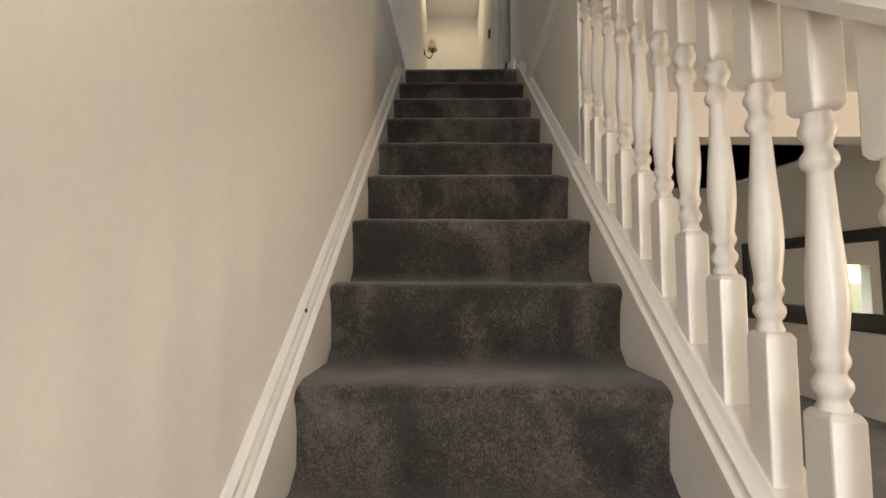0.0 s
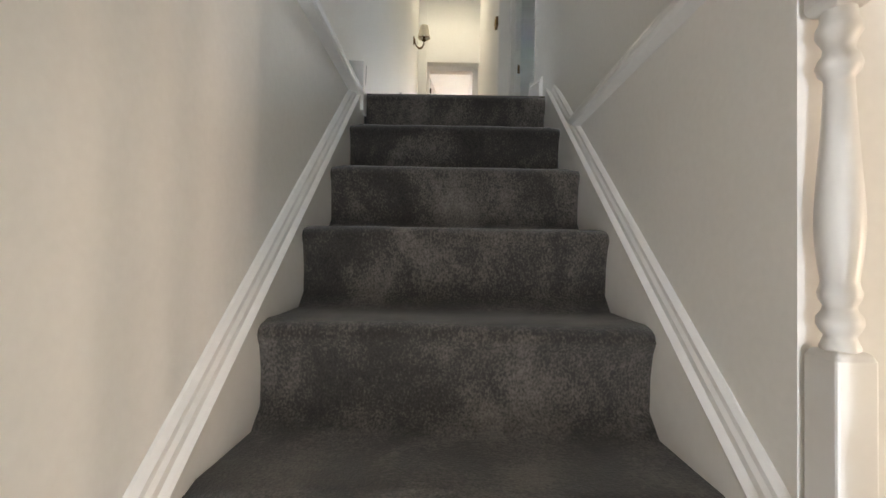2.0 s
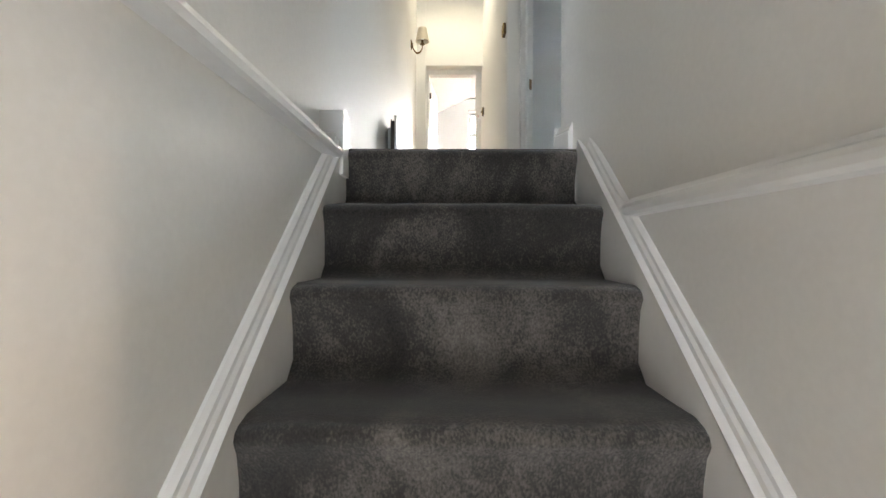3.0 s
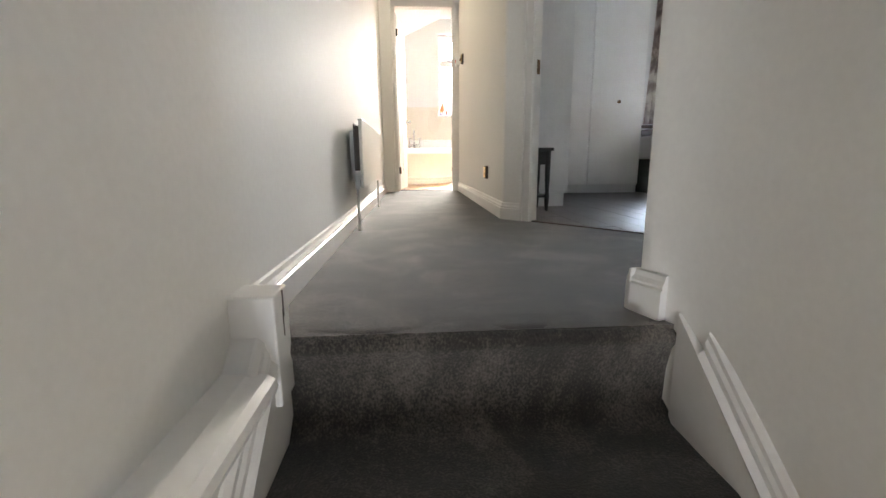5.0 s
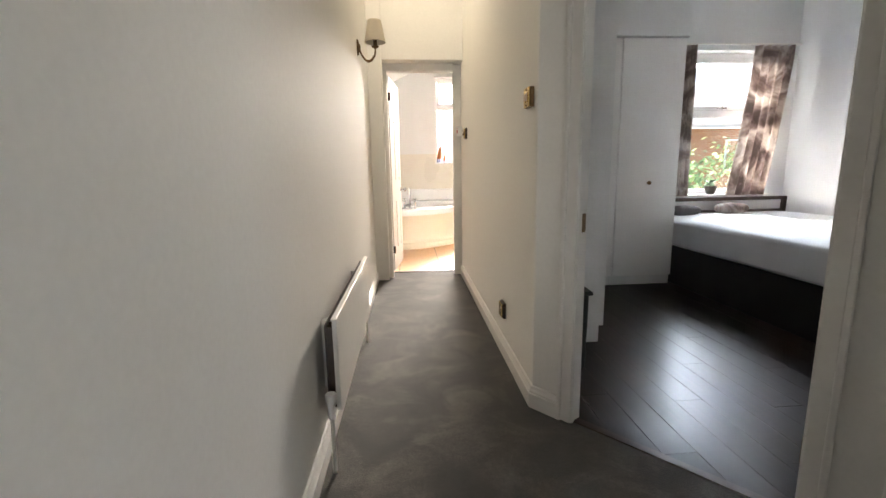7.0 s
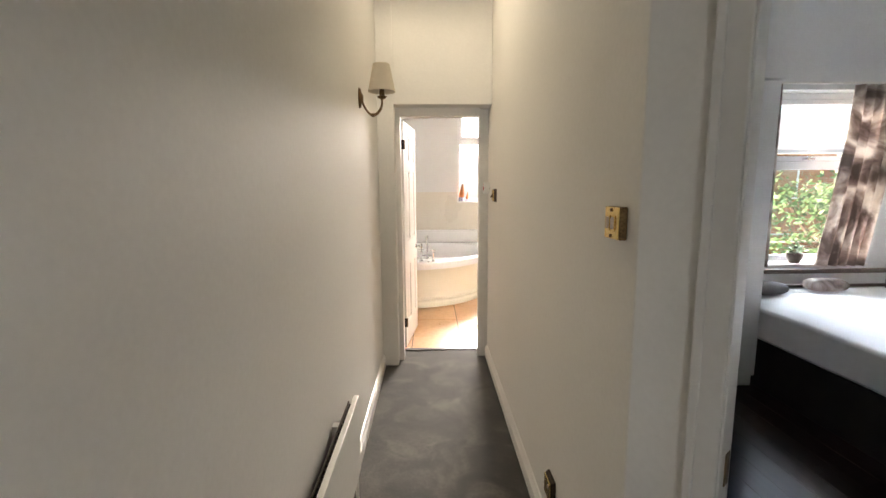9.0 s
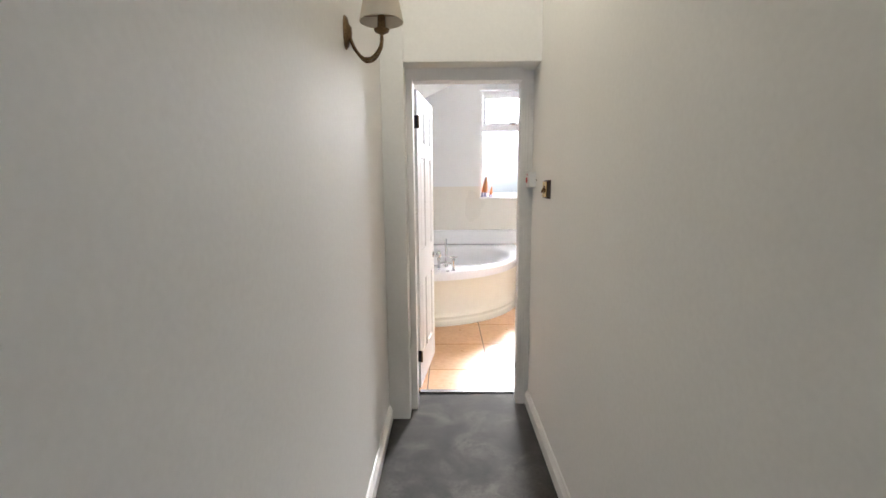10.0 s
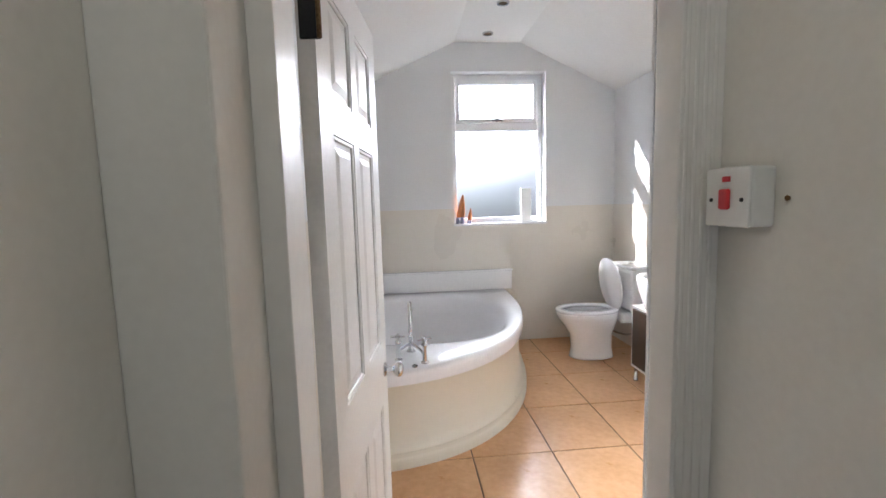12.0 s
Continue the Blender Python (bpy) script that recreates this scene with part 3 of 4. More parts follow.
def baluster():
    e = empty("baluster")
    h, t = 0.0235, 0.0235 * RISE / GOING
    for z0, z1 in ((0.0, 0.229), (0.625, 0.815)):
        bm = bmesh.new()
        lower = z0 == 0.0
        levels = ((h, z0), (h, z1 - 0.010), (h * 0.86, z1 - 0.002), (h * 0.66, z1)) if lower else ((h * 0.66, z0), (h * 0.86, z0 + 0.002), (h, z0 + 0.010), (h, z1))
        rings = []
        for j, (s, z) in enumerate(levels):
            tilt = t / h if j == (0 if lower else 3) else 0
            rings.append([bm.verts.new((x, y, z + y * tilt)) for x, y in ((-s, -s), (s, -s), (s, s), (-s, s))])
        for a, b in zip(rings, rings[1:]):
            for i in range(4):
                bm.faces.new((a[i], a[(i + 1) % 4], b[(i + 1) % 4], b[i]))
        bm.faces.new(rings[0][::-1])
        bm.faces.new(rings[-1])
        finish("lower_block" if z0 == 0.0 else "upper_block", bm, GLOSS, e, bevel=0.0035)
    lathe("turning", [(rad, 0.226 + (z - 0.226) * 0.953) for rad, z in TURNED], GLOSS, e, 20)
    return e


one = baluster()
tagged(one, "white-painted turned wooden baluster standing on the stair string", "baluster", "balusters of the staircase")
for i in range(16):
    y = -1.344 - 0.1075 * i + 0.0235
    m = pose(0.4245, y, nose(y) + 0.078, 0, 0, 0)
    if i == 0:
        one.matrix_world = m
    else:
        copy_thing(one, m)
rail = [(0.392, 0.755), (0.457, 0.755), (0.460, 0.775), (0.452, 0.79), (0.457, 0.805), (0.447, 0.826), (0.4245, 0.833), (0.402, 0.826), (0.392, 0.805), (0.397, 0.79), (0.389, 0.775)]
hr = prism("handrail", [(x, -1.292, nose(-1.292) + 0.105 + z) for x, z in rail], (0, -1.92, nose(-1.92)), GLOSS)
tagged(hr, "white-painted wooden handrail over the balusters", "handrail")
nw = boxes("newel_post", [((0.38, -3.30, LOW), (0.47, -3.21, -1.62)), ((0.372, -3.308, -1.62), (0.478, -3.202, -1.59)), ((0.39, -3.29, -1.59), (0.46, -3.22, -1.55))], GLOSS, bevel=0.006)
tagged(nw, "white-painted square newel post at the stair foot", "newel post")

# ---- lower room ----
mir = empty("mirror", pose(3.8, 2.15, -1.40, 0, 0, 90))
boxes("frame", [((-1.20, 0, 0.33), (0.75, 0.06, 0.45)), ((-1.20, 0, -0.33), (-1.08, 0.06, 0.33)), ((0.63, 0, -0.33), (0.75, 0.06, 0.33)), ((-1.20, 0, -0.50), (0.75, 0.06, -0.33))], BLACK, mir, bevel=0.008)
boxes("glass", [((-1.08, 0.015, -0.33), (0.63, 0.03, 0.33))], MIRROR, mir)
boxes("shelf", [((-0.55, 0.0, -0.36), (0.62, 0.16, -0.30))], DARKW, mir, bevel=0.006)
tagged(mir, "large black-framed mirror with a shelf in the lower room", "mirror")

# ---- landing ----
def radiator():
    e = empty("radiator", pose(-0.46, 1.905, 0.2))
    L, H = 1.08, 0.325
    boxes("panel", [((0.060, -L / 2, 0.004), (0.076, L / 2, H - 0.002)), ((0.056, -L / 2 - 0.003, H - 0.006), (0.078, L / 2 + 0.003, H + 0.002))], METALP, e, bevel=0.004)
    # dark brown backing and fins put the shade of the rear gap into colour
    boxes("gap_backing", [((0.034, -L / 2 + 0.004, 0.012), (0.038, L / 2 - 0.004, H - 0.02))]
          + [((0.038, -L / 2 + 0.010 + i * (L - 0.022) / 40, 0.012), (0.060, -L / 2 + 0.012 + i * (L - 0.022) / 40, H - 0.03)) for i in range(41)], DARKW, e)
    for s in (-1, 1):
        boxes("bracket", [((0.0, s * 0.4 - 0.015, 0.03), (0.038, s * 0.4 + 0.015, 0.28))], METALP, e)
    for s in (-1, 1):
        y = s * (L / 2 + 0.035)
        lathe("valve", [(0.011, -0.03), (0.013, -0.02), (0.013, 0.015), (0.018, 0.02), (0.019, 0.05), (0.016, 0.056)], CHROME if s > 0 else WHITEP, e, 16, pose(0.05, y, 0.03))
        tube("valve_tail", [(0.05, y, 0.03), (0.05, y - s * 0.02, 0.03), (0.05, y - s * 0.04, 0.03)], 0.009, CHROME, e)
        tube("pipe", [(0.05, y, 0.0), (0.05, y, -0.1), (0.05, y, -0.2)], 0.0075, METALP, e)
    return tagged(e, "white flat panel radiator, the gap behind it darkened, on the landing wall", "radiator")


radiator()


def sconce():
    e = empty("wall_light", pose(-0.46, 3.19, 1.835))
    lathe("backplate", [(0.0, 0.022), (0.012, 0.022), (0.02, 0.014), (0.034, 0.010), (0.040, 0.003), (0.040, 0.0)][::-1], AGED, e, 24, pose(0, 0, 0, 0, 90, 0) @ Matrix.Diagonal((1.35, 0.8, 1, 1)), cap=False)
    for dy in (-0.012, 0.014):
        tube("arm", [(0.012, 0, -0.005), (0.03, dy * 0.4, -0.05), (0.06, dy, -0.085), (0.092, dy, -0.082), (0.118, dy * 0.5, -0.045), (0.122, 0, 0.0)], 0.0055, AGED, e)
    lathe("knuckle", [(0.005, -0.012), (0.010, -0.006), (0.010, 0.006), (0.005, 0.012)], AGED, e, 14, pose(0.072, 0, -0.088, 0, 90, 0))
    lathe("candle_cup", [(0.006, -0.008), (0.022, 0.0), (0.026, 0.008), (0.014, 0.012), (0.013, 0.05), (0.010, 0.052)], AGED, e, 20, pose(0.122, 0, 0.0))
    lathe("shade", [(0.072, 0.032), (0.044, 0.172), (0.042, 0.172), (0.070, 0.032), (0.072, 0.032)], SHADE, e, 32, pose(0.122, 0, 0.0), cap=False)
    lathe("bulb", [(0.008, 0.05), (0.017, 0.075), (0.015, 0.095), (0.004, 0.115)], WHITEP, e, 16, pose(0.122, 0, 0.0))
    tube("carrier", [(0.122 - 0.066, 0, 0.05), (0.122, 0, 0.05), (0.122 + 0.066, 0, 0.05)], 0.0015, AGED, e, 6)
    return tagged(e, "aged brass wall light with a cream fabric shade, unlit", "wall light")


sconce()


def brass_plate(name, y, z, kind, label):
    """A brass plate on a dark wooden block on the east landing wall."""
    e = empty(name, pose(0.36, y, z, 0, 0, 180))
    if kind == "double":
        boxes("pattress", [((0, -0.038, -0.038), (0.018, 0.038, 0.038))], AGED, e, bevel=0.003)
    else:
        boxes("pattress", [((0, -0.043, -0.044), (0.011, 0.043, 0.044)), ((0.008, -0.040, -0.041), (0.018, 0.040, 0.041))], DARKW, e, bevel=0.004)
    boxes("plate", [((0.018, -0.037, -0.037), (0.023, 0.037, 0.037))], BRASS, e, bevel=0.002)
    if kind == "double":
        for dy in (-0.014, 0.014):
            boxes("rocker_surround", [((0.023, dy - 0.009, -0.018), (0.025, dy + 0.009, 0.018))], BRASS, e, bevel=0.002)
            boxes("rocker", [((0.024, dy - 0.006, -0.014), (0.029, dy + 0.006, 0.014))], ROSE, e, bevel=0.003)
        for dz in (-0.03, 0.03):
            lathe("screw", [(0.004, 0.0), (0.004, 0.002), (0.001, 0.003)], AGED, e, 12, pose(0.023, 0, dz, 0, 90, 0))
    elif kind == "toggle":
        boxes("boss", [((0.023, -0.007, -0.017), (0.026, 0.007, 0.017))], AGED, e, bevel=0.0025)
        lathe("toggle", [(0.0055, 0.0), (0.0060, 0.010), (0.0045, 0.020), (0.002, 0.022)], AGED, e, 14, pose(0.024, 0, 0.004, 0, 150, 0))
        for dy in (-0.03, 0.03):
            lathe("screw", [(0.004, 0.0), (0.004, 0.002), (0.001, 0.003)], AGED, e, 12, pose(0.023, dy, 0, 0, 90, 0))
    else:
        boxes("pin_slot", [((0.0225, -0.003, 0.008), (0.0236, 0.003, 0.018)), ((0.0225, -0.016, -0.014), (0.0236, -0.008, -0.009)), ((0.0225, 0.008, -0.014), (0.0236, 0.016, -0.009))], BLACK, e)
        boxes("rocker", [((0.023, 0.016, 0.012), (0.027, 0.026, 0.026))], ROSE, e, bevel=0.002)
    return tagged(e, label, "socket" if kind == "socket" else "light switch")


brass_plate("light_switch", 1.767, 1.274, "double", "polished brass double light switch on an aged brass box")
brass_plate("light_switch", 3.755, 1.305, "toggle", "polished brass toggle switch on a dark wooden block")
brass_plate("power_socket", 2.241, 0.25, "socket", "polished brass single socket on a dark wooden block")

e = empty("isolator_switch", pose(0.36, 4.10, 1.355, 0, 0, 180))
boxes("box", [((0, -0.042, -0.042), (0.036, 0.042, 0.042))], WHITEP, e, bevel=0.004)
boxes("faceplate", [((0.036, -0.043, -0.043), (0.041, 0.043, 0.043))], WHITEP, e, bevel=0.003)
boxes("rocker", [((0.041, -0.010, -0.018), (0.047, 0.010, 0.012))], RED, e, bevel=0.003)
boxes("indicator", [((0.041, -0.008, 0.022), (0.0425, 0.008, 0.030))], RED, e, bevel=0.001)
for dy in (-0.03, 0.03):
    lathe("screw", [(0.003, 0.0), (0.003, 0.0015), (0.001, 0.002)], BLACK, e, 12, pose(0.041, dy, -0.004, 0, 90, 0))
tagged(e, "white surface-mounted isolator with a red rocker switch", "switch")
tagged(lathe("screw", [(0.003, 0.0), (0.004, 0.003), (0.002, 0.005)], AGED, None, 12, pose(0.36, 4.038, 1.352, 0, -90, 0)), "small steel screw in the landing wall", "screw")

# ---- bathroom door ----
def panel_door():
    e = empty("door", pose(-0.302, 4.366, 0.008, 0, 0, 83))
    W, H, T = 0.612, 1.885, 0.035
    cols = ((0.095, 0.275), (0.337, 0.517))
    rows = ((0.20, 0.70), (0.90, 1.50), (1.58, 1.79))
    fr = [((0, 0, 0), (0.095, T, H)), ((0.517, 0, 0), (W, T, H)), ((0.275, 0, 0.2), (0.337, T, 1.79))]
    fr += [((0.095, 0, z0), (0.517, T, z1)) for z0, z1 in ((0, 0.20), (1.79, H))]
    fr += [((x0, 0, z0), (x1, T, z1)) for z0, z1 in ((0.70, 0.90), (1.50, 1.58)) for x0, x1 in cols]
    boxes("leaf", fr, DOORP, e)
    for x0, x1 in cols:
        for z0, z1 in rows:
            bm = bmesh.new()
            add_box(bm, (x0, 0.008, z0), (x1, T - 0.008, z1))
            for y0, y1 in ((0.008, 0.002), (T - 0.008, T - 0.002)):
                a, b = 0.022, 0.040
                lo = [(x0 + a, y0, z0 + a), (x1 - a, y0, z0 + a), (x1 - a, y0, z1 - a), (x0 + a, y0, z1 - a)]
                hi = [(x0 + b, y1, z0 + b), (x1 - b, y1, z0 + b), (x1 - b, y1, z1 - b), (x0 + b, y1, z1 - b)]
                vl, vh = [bm.verts.new(p) for p in lo], [bm.verts.new(p) for p in hi]
                bm.faces.new(vh)
                for i in range(4):
                    bm.faces.new((vl[i], vl[(i + 1) % 4], vh[(i + 1) % 4], vh[i]))
            finish("panel", bm, DOORP, e)
            mould = []
            for y0, y1 in ((0.0015, 0.0085), (T - 0.0085, T - 0.0015)):
                mould += [((x0, y0, z0), (x0 + 0.010, y1, z1)), ((x1 - 0.010, y0, z0), (x1, y1, z1)), ((x0 + 0.010, y0, z0), (x1 - 0.010, y1, z0 + 0.010)), ((x0 + 0.010, y0, z1 - 0.010), (x1 - 0.010, y1, z1))]
            boxes("panel_moulding", mould, DOORP, e, bevel=0.003)
    for s, y in ((90, 0.0), (-90, T)):
        lathe("handle", [(0.024, 0.0), (0.024, 0.004), (0.018, 0.007), (0.008, 0.010), (0.008, 0.028), (0.016, 0.034), (0.025, 0.045), (0.024, 0.056), (0.014, 0.063), (0.0, 0.065)], CHROME, e, 24, pose(0.565, y, 0.80, s, 0, 0))
    for z in (0.18, 1.66):
        boxes("hinge", [((-0.006, -0.010, z), (0.004, 0.028, z + 0.075))], BLACK, e, bevel=0.002)
        lathe("hinge_pin", [(0.005, z), (0.005, z + 0.075)], AGED, e, 12, pose(-0.006, -0.010, 0))
    return tagged(e, "white six-panel door standing open into the bathroom", "door")


panel_door()
st = boxes("door_stop", [((0.283, 4.19, 0.215), (0.2875, 4.22, 0.255))], AGED, bevel=0.002)
tagged(st, "small dark metal keep on the bathroom door frame", "door keep")

# ---- bathroom ----
def casement(name, x0, x1, z0, z1, y0, y1, transom, pane_low, pane_top, label):
    e = empty(name, pose((x0 + x1) / 2, (y0 + y1) / 2, z0))
    w, d, h = (x1 - x0) / 2, (y1 - y0) / 2, z1 - z0
    t = transom - z0
    boxes("frame", [((-w, -d, 0), (-w + 0.045, d, h)), ((w - 0.045, -d, 0), (w, d, h)), ((-w + 0.045, -d, 0), (w - 0.045, d, 0.05)), ((-w + 0.045, -d, h - 0.05), (w - 0.045, d, h)),
                    ((-w + 0.045, -d, t - 0.035), (w - 0.045, d, t + 0.035))], UPVC, e, bevel=0.004)
    a, b = -w + 0.047, w - 0.047
    boxes("casement", [((a, -d - 0.012, t + 0.037), (a + 0.04, d - 0.01, h - 0.052)), ((b - 0.04, -d - 0.012, t + 0.037), (b, d - 0.01, h - 0.052)),
                       ((a + 0.04, -d - 0.012, t + 0.037), (b - 0.04, d - 0.01, t + 0.075)), ((a + 0.04, -d - 0.012, h - 0.09), (b - 0.04, d - 0.01, h - 0.052))], UPVC, e, bevel=0.004)
    boxes("handle", [((-0.05, -d - 0.03, t + 0.045), (0.05, -d - 0.012, t + 0.062)), ((-0.012, -d - 0.026, t + 0.04), (0.012, -d - 0.012, t + 0.075))], CHROME, e, bevel=0.004)
    for n, p, q in (("pane_low", (a - 0.004, -0.004, 0.048), (b + 0.004, 0.002, t - 0.033)), ("pane_top", (a + 0.036, -0.004, t + 0.072), (b - 0.036, 0.002, h - 0.088))):
        ob = boxes(n, [(p, q)], pane_low if n == "pane_low" else pane_top, e)
        ob.visible_shadow = False
    return structure(e, label, "window")


casement("window_1", 0.326, 1.208, 1.152, 2.538, 7.70, 7.76, 2.06, FROST, FROST, "white frosted double-glazed bathroom window with a top light")
structure(boxes("sill_bathroom", [((0.318, 7.575, 1.131), (1.216, 7.70, 1.151))], UPVC, bevel=0.004), "white sill under the bathroom window", "window sill")
casement("window_2", 2.552, 3.498, 0.722, 2.098, 4.36, 4.42, 1.52, CLEAR, CLEAR, "white double-glazed bedroom window with a top light")
structure(boxes("sill_bedroom", [((2.55, 4.20, 0.701), (3.5, 4.36, 0.721))], GLOSS, bevel=0.004), "white sill under the bedroom window", "window sill")


def bath_outline(grow, n=44):
    a, b, p = 1.325 + grow, 1.945 + grow, 2.55
    pts = []
    for i in range(n + 1):
        t = math.pi / 2 * i / n
        pts.append((-0.546 + a * math.sin(t) ** (2 / p), 7.586 - b * math.cos(t) ** (2 / p)))
    return pts


def corner_bath():
    e = empty("bathtub", pose(0, 0, 0))
    zr = 0.52

    def shell(name, levels, mat, close=False):
        bm = bmesh.new()
        rings = []
        for grow, z in levels:
            ring = [bm.verts.new((x, y, z)) for x, y in bath_outline(grow)]
            rings.append(ring)
        for r0, r1 in zip(rings, rings[1:]):
            for i in range(len(r0) - 1):
                bm.faces.new((r0[i], r0[i + 1], r1[i + 1], r1[i]))
        ob = finish(name, bm, mat, e, True)
        md = ob.modifiers.new("edges", "EDGE_SPLIT")
        md.split_angle = radians(45)
        return ob

    shell("front_panel", [(0.042, 0.0), (0.042, 0.045), (0.034, 0.055), (0.030, 0.06), (0.030, 0.085), (0.018, 0.095), (0.010, 0.10), (-0.006, 0.125), (-0.014, 0.40), (-0.002, 0.415), (-0.002, 0.43), (0.006, 0.44), (0.006, 0.47)], CREAM)
    # rim and bowl: from the outer roll inwards to an oval basin
    bm = bmesh.new()
    outer = [(x, y) for x, y in bath_outline(0.016, 60)]
    n = 96
    cx, cy = -0.02, 6.75
    loop = outer + [(-0.546, 7.586)]
    # resample the closed outline by angle about the bowl's middle
    segs = list(zip(loop, loop[1:] + loop[:1]))

    def reach(ang):
        dx, dy = math.cos(ang), math.sin(ang)
        best = 0.1
        for (x0, y0), (x1, y1) in segs:
            ex, ey = x1 - x0, y1 - y0
            den = dx * ey - dy * ex
            if abs(den) < 1e-9:
                continue
            t = ((x0 - cx) * ey - (y0 - cy) * ex) / den
            s = ((x0 - cx) * dy - (y0 - cy) * dx) / den
            if t > 0 and -1e-6 <= s <= 1 + 1e-6:
                best = max(best, t)
        return best

    def basin(ang):
        c, s = math.cos(ang), math.sin(ang)
        a, b = 0.60, 0.66
        return 1 / ((abs(c) / a) ** 2.4 + (abs(s) / b) ** 2.4) ** (1 / 2.4)

    rings = []
    angs = [2 * math.pi * i / n for i in range(n)]
    for f, z, kind in ((1.0, zr - 0.085, 0), (1.006, zr - 0.03, 0), (1.0, zr - 0.008, 0), (0.985, zr, 0), (1.10, zr - 0.002, 1), (1.04, zr - 0.012, 1), (0.98, zr - 0.04, 1), (0.90, zr - 0.16, 1), (0.80, zr - 0.30, 1), (0.66, zr - 0.37, 1), (0.3, zr - 0.385, 1), (0.02, zr - 0.39, 1)):
        ring = []
        for a in angs:
            ro = reach(a)
            r = ro * f if not kind else min(basin(a) * f, ro * 0.96)
            ring.append(bm.verts.new((cx + r * math.cos(a), cy + r * math.sin(a), z)))
        rings.append(ring)
    for r0, r1 in zip(rings, rings[1:]):
        for i in range(n):
            bm.faces.new((r0[i], r0[(i + 1) % n], r1[(i + 1) % n], r1[i]))
    bm.faces.new(rings[-1])
    finish("tub", bm, ACRYL, e, True)
    boxes("upstand", [((-0.546, 7.555, zr), (0.862, 7.587, 0.70)), ((-0.546, 7.548, 0.695), (0.868, 7.587, 0.712))], CERAM, e, bevel=0.004)
    boxes("upstand_side", [((-0.547, 5.66, zr), (-0.52, 7.555, 0.70))], CERAM, e, bevel=0.004)
    return tagged(e, "white corner bath with a curved cream moulded panel", "bathtub")


corner_bath()


def tap_pillar(m):
    e = empty("bath_tap", m)
    lathe("column", [(0.022, 0.0), (0.022, 0.006), (0.013, 0.012), (0.012, 0.085), (0.016, 0.092), (0.016, 0.105), (0.010, 0.11), (0.008, 0.125)], CHROME, e, 20)
    for rz in (0, 90):
        tube("cross_bar", [(-0.038 if rz == 0 else 0, -0.038 if rz else 0, 0.13), (0, 0, 0.131), (0.038 if rz == 0 else 0, 0.038 if rz else 0, 0.13)], 0.006, CHROME, e)
    lathe("cap", [(0.010, 0.124), (0.010, 0.138), (0.004, 0.142)], CHROME, e, 16)
    return tagged(e, "chrome crosshead bath tap on the bath rim", "tap", "bath taps")


t1 = tap_pillar(pose(-0.205, 5.80, 0.518))
copy_thing(t1, pose(-0.065, 5.735, 0.518, 0, 0, 20))
e = empty("bath_spout", pose(-0.135, 5.93, 0.515))
lathe("base", [(0.026, 0), (0.026, 0.008), (0.016, 0.016), (0.014, 0.04)], CHROME, e, 20)
tube("spout", [(0, 0, 0.03), (0, 0, 0.16), (0.0, 0.02, 0.235), (0.0, 0.07, 0.265), (0.0, 0.12, 0.245), (0.0, 0.13, 0.21)], 0.012, CHROME, e, 14)
tube("bridge", [(-0.07, -0.12, 0.05), (0, -0.01, 0.05), (0.07, -0.19, 0.05)], 0.009, CHROME, e)
tagged(e, "tall curved chrome bath spout on the bath rim", "spout")
wst = lathe("overflow_knob", [(0.016, 0), (0.016, 0.006), (0.008, 0.012)], CHROME, None, 16, pose(-0.12, 5.69, 0.518))
tagged(wst, "small chrome pop-up waste knob on the bath rim", "waste knob")


